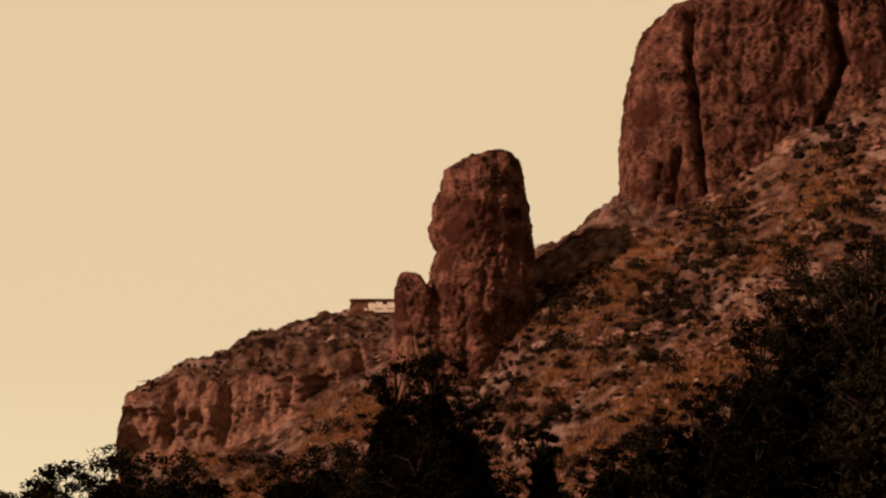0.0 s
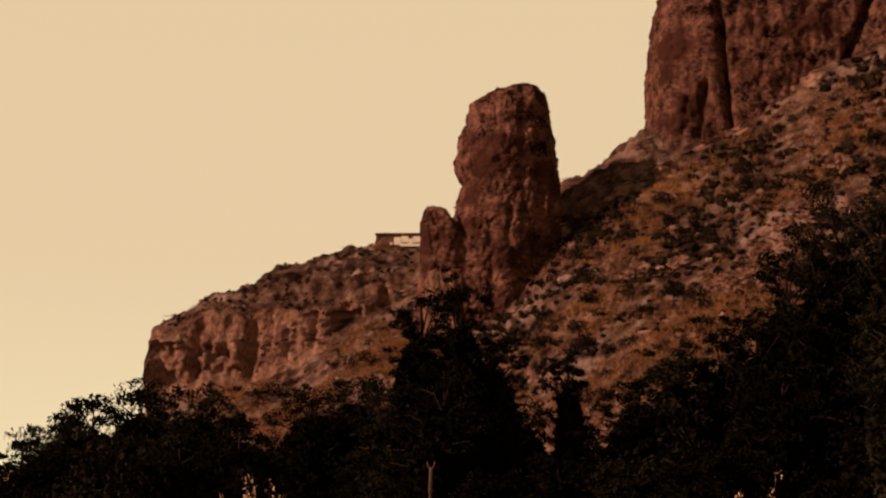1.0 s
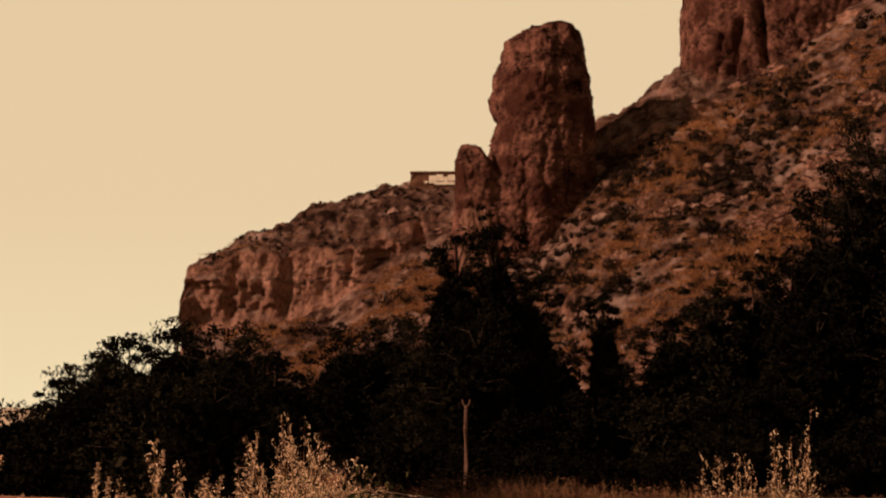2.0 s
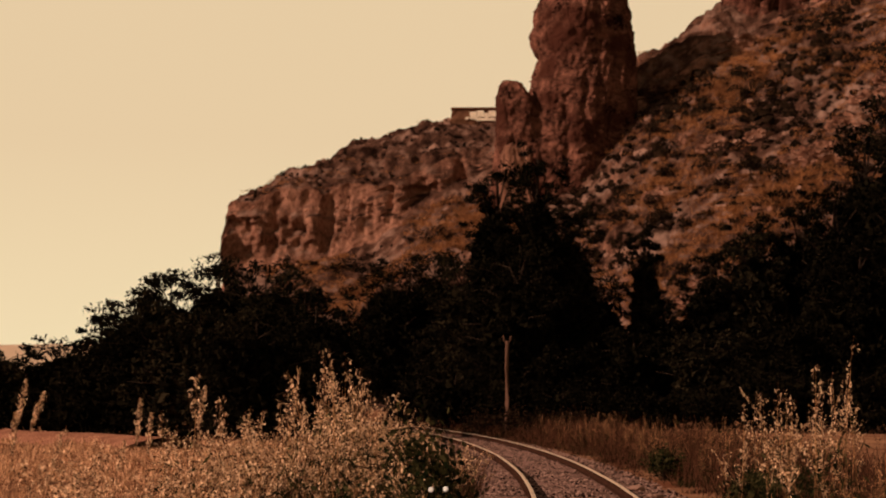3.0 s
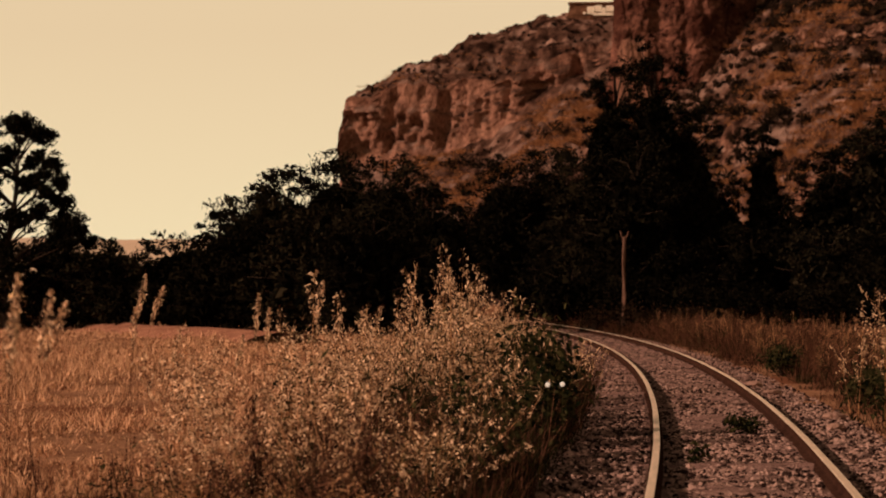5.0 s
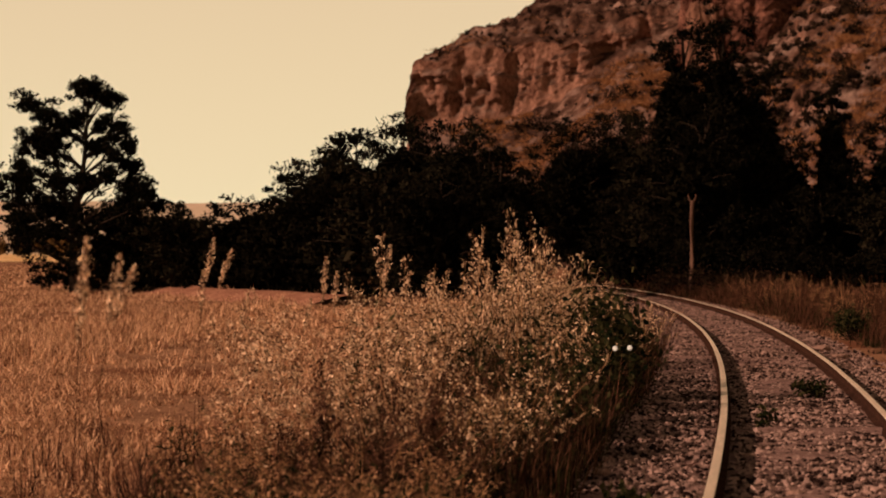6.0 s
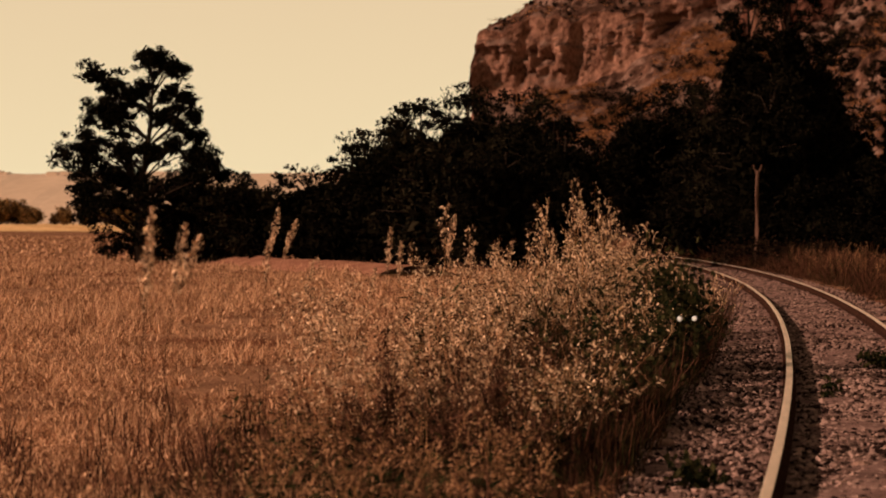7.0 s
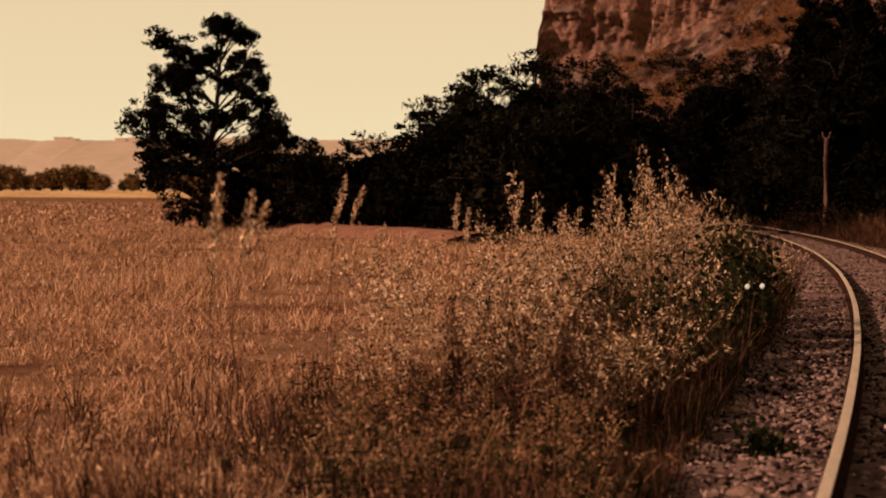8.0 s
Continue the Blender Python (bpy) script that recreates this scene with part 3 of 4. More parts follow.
RIGHT_BELT = [
    (16.6, 132, 16.0, 2.8), (19.4, 130, 18.8, 3.6), (23.0, 130, 20.4, 4.2), (15.6, 126, 9.6, 3.0), (28.0, 128, 17.0, 4.2), (20.0, 122, 10.0, 3.2),
    (17.6, 127, 16.4, 2.6), (21.4, 125, 19.0, 3.2), (25.4, 126, 20.0, 3.6), (14.6, 128, 12.2, 2.2), (20.5, 118, 13.0, 3.0), (24.0, 118, 14.0, 3.2), (4.6, 132, 5.2, 2.4), (8.0, 128, 5.0, 2.4), (12.0, 126, 5.6, 2.6), (1.0, 128, 4.4, 2.2), (-3.6, 150, 6.0, 3.0), (-6.0, 158, 5.6, 3.0), (25.0, 116, 8.0, 3.2),
]
for i, (bx, by, bh, bs) in enumerate(LEFT_BELT + MIDDLE_BELT + RIGHT_BELT):
    tall = bh > 9
    kindof = "slender tall dark tree in the tree belt" if tall and bs < 3.1 else "spreading dark tree in the tree belt" if bh > 6 else "low dark bushy tree in the tree belt"
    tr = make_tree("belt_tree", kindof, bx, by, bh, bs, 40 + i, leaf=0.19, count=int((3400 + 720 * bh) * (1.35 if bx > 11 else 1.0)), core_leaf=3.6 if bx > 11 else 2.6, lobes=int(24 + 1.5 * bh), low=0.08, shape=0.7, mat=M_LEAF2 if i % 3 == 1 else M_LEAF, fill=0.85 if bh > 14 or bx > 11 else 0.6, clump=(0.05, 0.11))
    tagged(tr, group="trees along the railway")


def understory():
    rng = np.random.default_rng(77)
    first = None
    row = [(-1.5 + i * 2.3, 119 + rng.uniform(-2, 3)) for i in range(15)] + [(-25.5 + i * 2.0, 106.5 - i * 1.6 + rng.uniform(-1, 1)) for i in range(8)] + [(-4.5, 127), (-7.0, 140)]
    for x, y in row:
        s = rng.uniform(0.75, 1.25)
        if first is None:
            first = make_tree("undergrowth_bush", "dense low dark bush beneath the tree belt", x, y, 2.6, 1.9, 410, leaf=0.20, count=1500, lobes=18, low=0.06, shape=0.5, fill=0.6, clump=(0.08, 0.17))
            tagged(first, category="bush", group="bushes under the trees")
        else:
            copy_thing(first, pose(x, y, -0.12, 0, 0, rng.uniform(0, 360))).scale = (s * 1.1, s * 1.1, s)


understory()


# ---- railway track ----
def railway():
    track = thing("railway_track")
    prof = [(-0.068, -0.015), (0.068, -0.015), (0.068, -0.004), (0.012, 0.016), (0.009, 0.088), (0.034, 0.100), (0.036, 0.124), (-0.036, 0.124), (-0.034, 0.100), (-0.009, 0.088), (-0.012, 0.016), (-0.068, -0.004)]
    head = [(-0.034, 0.1255), (0.034, 0.1255), (0.030, 0.1310), (-0.030, 0.1310)]
    steps = [-70 + i * 0.8 for i in range(370)]
    for side in (-1, 1):
        for name, shape, mat, parent_label in (("rail", prof, M_RUST_SHADE, "rusted steel rail"), ("rail_head", head, M_RAIL, "polished running surface of the rail")):
            verts, faces = [], []
            for s in steps:
                wob = 0.006 * noise.noise((s * 0.15, side * 3, 0))
                for o, z in shape:
                    x, y, _ = line(s, side * GAUGE / 2 + o + wob)
                    verts.append((x, y, z + wob * 0.7))
            w = len(shape)
            for j in range(len(steps) - 1):
                for i in range(w):
                    a, b = j * w + i, j * w + (i + 1) % w
                    faces.append((a, b, b + w, a + w))
            faces.append(tuple(reversed(range(w))))
            faces.append(tuple((len(steps) - 1) * w + i for i in range(w)))
            part(name, mesh_of(name, verts, faces, mat), track, parent_label)
    plank = box_mesh("sleeper", (-1.25, -0.12, -0.13), (1.25, 0.12, -0.018), M_SLEEPER, 0.015)
    rng = np.random.default_rng(3)
    for i in range(300):
        x, y, th = line(-40 + i * 0.63 + rng.uniform(-0.04, 0.04))
        ob = part("sleeper", plank, track)
        ob.matrix_basis = pose(x, y, rng.uniform(-0.012, 0.006), rng.uniform(-1.5, 1.5), rng.uniform(-0.4, 0.4), -math.degrees(th) + rng.uniform(-1, 1))
    return tagged(track, "curving single railway track with worn shiny rails", "railway track")


railway()


def ballast():
    """Loose stones on the bed: squashed, chipped octahedra."""
    rng = np.random.default_rng(8)
    n = 31000
    s = -2 + 24 * rng.uniform(0, 1, n) ** 1.0
    far = rng.uniform(0, 1, n) < 0.36
    s[far] = 22 + 80 * rng.uniform(0, 1, far.sum()) ** 1.4
    off = rng.uniform(-1.95, 1.85, n)
    keep = (np.abs(np.abs(off) - 0.75) > 0.09)
    s, off = s[keep], off[keep]
    n = len(s)
    x, y = line_np(s, off)
    z = -0.012 - 0.05 * np.clip((np.abs(off) - 1.2) / 0.7, 0, 1.6)
    size = rng.uniform(0.010, 0.036, n) * (1 + 0.5 * (rng.uniform(0, 1, n) > 0.93))
    base = np.array([(1, 0, 0), (0, 1, 0), (-1, 0, 0), (0, -1, 0), (0, 0, 1), (0, 0, -1)], dtype=float)
    q = unit(rng, n)
    p = np.cross(q, unit(rng, n))
    p /= np.linalg.norm(p, axis=1, keepdims=True)
    r = np.cross(q, p)
    frame3 = np.stack([q, p, r], 1)
    corner = np.einsum("kc,ncd->nkd", base, frame3) * rng.uniform(0.65, 1.25, (n, 6, 1)) * size[:, None, None]
    corner[:, :, 2] *= 0.75
    corner += np.stack([x, y, z], 1)[:, None, :]
    tri = np.array([(0, 1, 4), (1, 2, 4), (2, 3, 4), (3, 0, 4), (1, 0, 5), (2, 1, 5), (3, 2, 5), (0, 3, 5)])
    me = bpy.data.meshes.new("ballast")
    me.from_pydata(corner.reshape(-1, 3).tolist(), [], (tri[None] + (np.arange(n) * 6)[:, None, None]).reshape(-1, 3).tolist())
    me.materials.append(M_STONE)
    return tagged(new("ballast", me), "loose reddish-grey ballast stones between the rails", "gravel", kind="stuff")


ballast()


# ---- field grass ----
def scatter_noise(x, y, f, seed):
    return np.array([noise.noise((a * f, b * f, seed)) for a, b in zip(x.tolist(), y.tolist())])


def field_grass():
    rng = np.random.default_rng(12)
    n = 36000
    y = 10 + 118 * rng.uniform(0, 1, n) ** 1.7
    ratio = rng.uniform(-0.42, -0.02, n)
    x = ratio * y - 0.6
    tx, _ = line_np(y - Y0, -2.2)
    keep = x < tx - 0.5
    x, y = x[keep], y[keep]
    dens = 0.9 * scatter_noise(x * 1.1, y * 0.60, 1.0, 2) + 1.0 * scatter_noise(x * 0.30, y * 0.20, 1.0, 6)
    keep = dens > rng.uniform(-0.42, 0.12, len(x))
    x, y, dens = x[keep], y[keep], dens[keep]
    per = 7
    n = len(x)
    bx = np.repeat(x, per) + rng.normal(size=n * per) * 0.10
    by = np.repeat(y, per) + rng.normal(size=n * per) * 0.10
    h = np.repeat(np.clip(0.17 + 0.26 * dens, 0.07, 0.45), per) * rng.uniform(0.5, 1.4, n * per)
    wide = 0.004 + 0.00022 * by
    base = np.stack([bx, by, np.full(len(bx), -0.10)], 1)
    near = by < 30
    geom = [blades(rng, base[near], h[near], wide[near] * 1.5, 0.95)]
    tagged(new("field_grass_far", soup("field_grass_far", spikes(rng, base[~near], h[~near], wide[~near] * 2.2, 0.9), 3, M_STRAW)), "pale dry grass over the farther field", "grass", kind="stuff")
    heads = rng.uniform(0, 1, n * per) < 0.15
    hp = base[heads] + np.stack([rng.normal(size=heads.sum()) * 0.06, rng.normal(size=heads.sum()) * 0.06, h[heads] * 1.0], 1)
    geom.append(leaf_cards(rng, hp, 0.036, aspect=0.4))
    fy = rng.uniform(118, 330, 9000)
    fx = fy * rng.uniform(-0.42, -0.16, 9000)
    fb = np.stack([fx, fy, np.full(9000, -0.1)], 1)
    geom.append(blades(rng, fb, rng.uniform(0.15, 0.4, 9000), np.full(9000, 0.16), 0.8))
    return tagged(new("field_grass", soup("field_grass", np.concatenate(geom), 4, M_STRAW)), "dry straw-coloured field grass in uneven tufts", "grass", kind="stuff")


field_grass()


# ---- tall weeds beside the track ----
def weed_geometry(rng, height, dense=1.0, leafy=0.6, bend=0.12):
    """Stems, husks and leaves of one tall dry weed, as three arrays of four-corner faces."""
    stems, husks, leaves = [], [], []
    shoots = rng.integers(2, 5)
    for k in range(shoots):
        h = height * (1.0 if k == 0 else rng.uniform(0.55, 0.92))
        foot = np.array([rng.normal() * 0.05, rng.normal() * 0.05, -0.1])
        way = rng.normal(size=2) * bend * (0.6 if k == 0 else 1.6)
        fs = np.linspace(0, 1, 7)
        pts = np.stack([foot[0] + way[0] * h * fs ** 1.8, foot[1] + way[1] * h * fs ** 1.8, foot[2] + (h + 0.1) * fs], 1)
        wd = 0.007 * (1.15 - fs)
        for ax in ((1, 0, 0), (0, 1, 0)):
            ax = np.array(ax, dtype=float)
            a, b = pts - ax * wd[:, None], pts + ax * wd[:, None]
            stems.append(np.stack([a[:-1], b[:-1], b[1:], a[1:]], 1))
        n = int(13 * dense)
        f = 1 - 0.42 * rng.uniform(0, 1, n) ** 1.1
        c = np.stack([np.interp(f, fs, pts[:, i]) for i in range(3)], 1)
        knot = c + rng.normal(size=(n, 3)) * (0.10 * (1.22 - f))[:, None] * np.array([1, 1, 0.6])
        sd = np.array([0.002, 0, 0])
        stems.append(np.stack([c - sd, c + sd, knot + sd * 0.5, knot - sd * 0.5], 1))
        c = np.repeat(knot, 6, 0) + rng.normal(size=(n * 6, 3)) * np.array([0.014, 0.014, 0.022])
        husks.append(leaf_cards(rng, c, 0.034, droop=-1.0, aspect=0.34))
        for _ in range(rng.integers(1, 5)):
            f0 = rng.uniform(0.40, 0.85)
            start = np.array([np.interp(f0, fs, pts[:, i]) for i in range(3)])
            tip = start + np.array([rng.normal() * 0.10, rng.normal() * 0.10, rng.uniform(0.14, 0.34)]) * height / 1.6
            m = int(24 * dense)
            g = rng.uniform(0.15, 1, m)[:, None]
            husks.append(leaf_cards(rng, start + (tip - start) * g + rng.normal(size=(m, 3)) * 0.012, 0.033, droop=-1.0, aspect=0.34))
            sd = np.array([0.0025, 0, 0])
            stems.append(np.stack([start - sd, start + sd, tip + sd * 0.4, tip - sd * 0.4])[None])
        n = int(34 * leafy)
        f = rng.uniform(0.03, 0.72, n)
        c = np.stack([np.interp(f, fs, pts[:, i]) for i in range(3)], 1) + rng.normal(size=(n, 3)) * 0.09
        leaves.append(leaf_cards(rng, c, 0.12, droop=-0.7, aspect=0.20))
    return np.concatenate(stems), np.concatenate(husks), np.concatenate(leaves)


def weed_thing(rng, height, label, stem_mat=None, **kw):
    w = thing("tall_weed")
    a, b, c = weed_geometry(rng, height, **kw)
    tagged(part("stem", soup("stem", a, 4, stem_mat or M_STEM), w), kind="stuff")
    tagged(part("seed_head", soup("seed_head", b, 4, M_HUSK), w, "pale dry seed husks"), kind="stuff")
    tagged(part("foliage", soup("foliage", c, 4, M_WEEDLEAF), w, "dark green weed leaves"), kind="stuff")
    return tagged(w, label, "weed", "weeds beside the track")


def weeds():
    rng = np.random.default_rng(31)
    kinds = [weed_thing(rng, h, "tall dry weed with pale seed husks", dense=d, leafy=lf) for h, d, lf in ((2.0, 1.5, 1.4), (1.75, 1.3, 0.9), (1.6, 1.6, 1.6), (1.45, 1.0, 0.7), (1.3, 1.3, 1.4), (1.7, 0.8, 0.5))]
    spots = []
    for i in range(52):  # main thicket, tallest towards the track
        y = rng.uniform(25, 34)
        f = rng.uniform(0.048, 0.128)
        top = float(np.interp(f, (0.048, 0.060, 0.074, 0.080, 0.086, 0.100, 0.115, 0.128), (1.52, 1.66, 1.88, 2.10, 1.88, 1.60, 1.36, 1.15)))
        spots.append((-f * y, y, (top - 0.0) / 1.75 * rng.uniform(0.60, 1.04)))
    for i in range(14):  # looser plants along the field side
        y = rng.uniform(23, 28)
        spots.append((-y * rng.uniform(0.095, 0.138), y, rng.uniform(0.62, 0.92)))
    fringe = []
    for i in range(34):  # thinner spread into the field
        y = rng.uniform(16, 26)
        fringe.append((-y * rng.uniform(0.120, 0.195), y, rng.uniform(0.50, 0.82)))
    for x, y, s in ((-2.92, 20.5, 1.03), (-3.28, 21.6, 0.86), (-2.66, 21.2, 0.82), (-3.05, 22.4, 0.80), (-2.30, 28, 1.20), (-2.2, 27.6, 1.10), (-2.5, 28.5, 1.10), (-1.9, 29, 0.96), (-2.37, 28.2, 1.15), (-2.02, 28.4, 1.02), (-2.75, 28.0, 0.98), (-3.1, 28.3, 0.90), (-1.65, 28.6, 0.95), (-2.26, 28.1, 1.20), (-2.40, 27.4, 1.18), (3.44, 30.0, 1.34), (3.15, 30.3, 1.12), (3.7, 30.6, 1.05)):
        spots.append((x, y, s))
    for i in range(8):
        spots.append((2.45 + rng.uniform(0, 1.4), 30 + rng.uniform(-1.5, 4), rng.uniform(0.85, 1.1)))
    for i, (x, y, s) in enumerate(spots):
        src = kinds[i % len(kinds)]
        tall = s * 1.75 / (2.0, 1.75, 1.6, 1.45, 1.3, 1.7)[i % len(kinds)]
        m = pose(x, y, -0.03, rng.uniform(-4, 4), rng.uniform(-4, 4), rng.uniform(0, 360)) @ Matrix.Diagonal((1, 1, tall, 1))
        if i < len(kinds):
            src.matrix_basis = m
        else:
            c = copy_thing(src, m)
            c.matrix_basis = m
    pale = [weed_thing(rng, 1.7, "pale dry weed at the edge of the field", stem_mat=M_STRAW, dense=1.3, leafy=0.08) for _ in range(4)]
    for i, (x, y, s) in enumerate(fringe):
        m = pose(x, y, -0.03, rng.uniform(-5, 5), rng.uniform(-5, 5), rng.uniform(0, 360)) @ Matrix.Diagonal((1, 1, s, 1))
        c = pale[i] if i < 4 else copy_thing(pale[i % 4], m)
        c.matrix_basis = m


weeds()


def docks():
    rng = np.random.default_rng(37)
    kinds = []
    for i, (x, y, s) in enumerate(((-2.50, 15.5, 1.0), (-2.62, 15.3, 0.70), (-1.95, 15.5, 0.80), (-1.84, 15.5, 0.90), (-1.70, 15.5, 0.88), (-2.82, 15.4, 0.62), (-2.12, 15.2, 0.70), (-1.55, 15.3, 0.66), (-2.05, 15.0, 0.62), (-2.40, 14.8, 0.6))):
        m = pose(x, y, -0.03, rng.uniform(-4, 4), rng.uniform(-4, 4), rng.uniform(0, 360)) @ Matrix.Diagonal((1, 1, s, 1))
        if i < 3:
            w = thing("withered_dock")
            a, b, c = weed_geometry(rng, 1.0, dense=0.7, leafy=0.45, bend=0.06)
            tagged(part("stem", soup("stem", a, 4, M_BROWN), w), kind="stuff")
            tagged(part("seed_head", soup("seed_head", np.concatenate([b, c]), 4, M_BROWN), w, "dark brown seed clusters"), kind="stuff")
            kinds.append(tagged(w, "withered dark brown dock stalk at the field edge", "weed", "withered docks"))
            w.matrix_basis = m
        else:
            copy_thing(kinds[i % 3], m).matrix_basis = m


docks()


def plume_grass(rng, height, bow, feather=0.24):
    """One bowed stem with a dense spindle-shaped head."""
    w = thing("grass_plume")
    fs = np.linspace(0, 1, 12)
    pts = np.stack([bow * fs ** 2.6, 0.02 * np.sin(fs * 5), -0.05 + height * fs * (1 - 0.08 * bow * fs)], 1)
    wd = 0.0028 * (1.2 - fs)
    stems = []
    for ax in ((1, 0, 0), (0, 1, 0)):
        a, b = pts - np.array(ax) * wd[:, None], pts + np.array(ax) * wd[:, None]
        stems.append(np.stack([a[:-1], b[:-1], b[1:], a[1:]], 1))
    tagged(part("stem", soup("stem", np.concatenate(stems), 4, M_DRY), w), kind="stuff")
    n = 230
    g = rng.uniform(0, 1, n)
    f = 1 - feather / height * g
    c = np.stack([np.interp(f, fs, pts[:, i]) for i in range(3)], 1)
    c += rng.normal(size=(n, 3)) * (0.017 * np.sin(np.pi * np.clip(g * 0.9 + 0.08, 0, 1)))[:, None]
    tagged(part("seed_head", soup("seed_head", leaf_cards(rng, c, 0.030, droop=-1.2, aspect=0.3), 4, M_HUSK), w, "pale feathery seed head"), kind="stuff")
    return tagged(w, "slender bowed grass plume rising from the field", "grass", "grass plumes in the field")


def plumes():
    rng = np.random.default_rng(33)
    kinds = [plume_grass(rng, 1.72, 0.16, 0.34), plume_grass(rng, 1.70, 0.34, 0.30), plume_grass(rng, 1.70, 0.06, 0.36)]
    spots = [(-4.26, 20.0, 1.09, 0), (-4.28, 20.3, 1.06, 1), (-3.30, 20.3, 1.00, 2), (-4.06, 20.4, 0.82, 0), (-4.36, 20.6, 0.93, 2), (-3.26, 20.6, 0.93, 2), (-2.86, 20.2, 1.06, 0),
             (-3.20, 12.2, 1.06, 2), (-3.06, 12.0, 1.01, 0), (-3.26, 12.6, 1.00, 1), (-3.10, 11.8, 0.97, 2), (-5.1, 19.6, 0.94, 2), (-3.45, 20.0, 0.80, 0)]
    used = set()
    for x, y, s, k in spots:
        m = pose(x, y, -0.06, 0, 0, rng.uniform(-25, 25)) @ Matrix.Diagonal((1.0, 1.0, s, 1))
        ob = copy_thing(kinds[k], m) if k in used else kinds[k]
        used.add(k)
        ob.matrix_basis = m


plumes()


def thicket(name, label, n, place, height, seed, mat_h=None, per=1.0, leafy=1.0):
    """Uncounted mass of shorter dry plants: one mesh."""
    rng = np.random.default_rng(seed)
    st, hu, le = [], [], []
    variants = [weed_geometry(rng, 1.0, dense=0.55 * per, leafy=leafy, bend=0.2) for _ in range(8)]
    for i in range(n):
        x, y, h = place(rng)
        h *= height
        ang, v = rng.uniform(0, 6.28), variants[i % 8]
        rot = np.array([[math.cos(ang), -math.sin(ang), 0], [math.sin(ang), math.cos(ang), 0], [0, 0, 1]])
        for src, out in zip(v, (st, hu, le)):
            g = src.copy()
            g[..., 2] *= h
            out.append(g @ rot.T + np.array([x, y, -0.03]))
    for nm, arr, mat in (("stems", st, M_STEM), ("husks", hu, mat_h or M_HUSK), ("leaves", le, M_WEEDLEAF)):
        tagged(new(name + "_" + nm, soup(nm, np.concatenate(arr), 4, mat)), label + " " + nm, "weeds", kind="stuff")


def left_bank(rng):
    while True:
        y = 16.0 + 23 * rng.uniform(0, 1) ** 1.1
        edge = -1.35 if y < 24 else -1.0
        f = rng.uniform(0, 1) ** 1.35
        if noise.noise(((edge - f * 0.1 * y) * 1.6, y * 0.45, 3)) > rng.uniform(-0.25, 0.2):
            break
    return edge - 0.15 - f * 0.10 * y, y, (0.45 + 0.55 * min(1, max(0, (y - 13) / 12))) * (1.05 - 0.35 * f) * rng.uniform(0.6, 1.1)


thicket("bank_weeds", "dense dry weeds and green undergrowth beside the track", 290, left_bank, 1.05, 51, leafy=0.7, per=0.6)


def bank_grass():
    rng = np.random.default_rng(57)
    n = 3600
    y = 12.5 + 27 * rng.uniform(0, 1, n) ** 1.15
    f = rng.uniform(0, 1, n) ** 1.15
    x = -1.15 - f * (0.085 * y + 2.2 * f * np.clip((19 - y) / 6, 0, 1))
    clump = scatter_noise(x, y, 1.1, 17)
    keep = clump > rng.uniform(-0.7, 0.25, n)
    x, y, f, clump = x[keep], y[keep], f[keep], clump[keep]
    for name, label, mat, lo, hi, share in (("bank_grass", "tangled tall dry grass on the bank of the track", M_BROWN, 0.35, 0.95, (0, 0.36)), ("bank_straw", "pale straw standing among the weeds", M_DRY, 0.4, 1.05, (0.36, 0.60)), ("bank_green", "dark green grass blades under the dry weeds", M_WEEDLEAF, 0.3, 0.8, (0.60, 1.0))):
        pick = rng.uniform(0, 1, len(x))
        pick = (pick >= share[0]) & (pick < share[1])
        per = 15
        bx = np.repeat(x[pick], per) + rng.normal(size=pick.sum() * per) * 0.08
        by = np.repeat(y[pick], per) + rng.normal(size=pick.sum() * per) * 0.10
        h = np.repeat((lo + (hi - lo) * np.clip(clump[pick] + 0.4, 0, 1)) * np.clip((y[pick] - 9) / 12, 0.35, 1), per) * rng.uniform(0.5, 1.25, len(bx))
        base = np.stack([bx, by, np.full(len(bx), -0.12)], 1)
        tagged(new(name, soup(name, blades(rng, base, h, np.full(len(bx), 0.010), 0.30), 4, mat)), label, "grass", kind="stuff")


bank_grass()


def far_left_bank(rng):
    s = rng.uniform(26, 84)
    x, y, _ = line(s, -2.4 - rng.uniform(0, 2.6))
    return x, y, rng.uniform(0.4, 0.95)


thicket("far_bank_weeds", "dry weeds along the curve of the track", 160, far_left_bank, 1.1, 52)


def near_stalks():
    rng = np.random.default_rng(59)
    n = 900
    y = 11.5 + 9 * rng.uniform(0, 1, n) ** 1.9
    x = (-0.385 + 0.285 * rng.uniform(0, 1, n) ** 0.7) * y
    keep = scatter_noise(x, y, 1.4, 23) > rng.uniform(-0.1, 0.45, n)
    x, y = x[keep], y[keep]
    per = 10
    base = np.stack([np.repeat(x, per) + rng.normal(size=len(x) * per) * 0.06, np.repeat(y, per) + rng.normal(size=len(x) * per) * 0.06, np.full(len(x) * per, -0.1)], 1)
    h = np.repeat(rng.uniform(0.22, 0.52, len(x)), per) * rng.uniform(0.5, 1.2, len(base))
    tagged(new("field_stalks", soup("field_stalks", blades(rng, base, h, np.full(len(base), 0.011), 0.28), 4, M_BROWN)), "dark withered stalks among the field grass", "weeds", kind="stuff")


near_stalks()


def field_edge(rng):
    y = 12.2 + 7 * rng.uniform(0, 1) ** 1.3
    return -y * (0.10 + 0.13 * rng.uniform(0, 1) ** 1.5), y, rng.uniform(0.28, 0.62)


thicket("field_edge_weeds", "low mixed dry and green weeds at the field edge", 100, field_edge, 1.0, 58, mat_h=M_RUSSET, leafy=0.7, per=0.8)


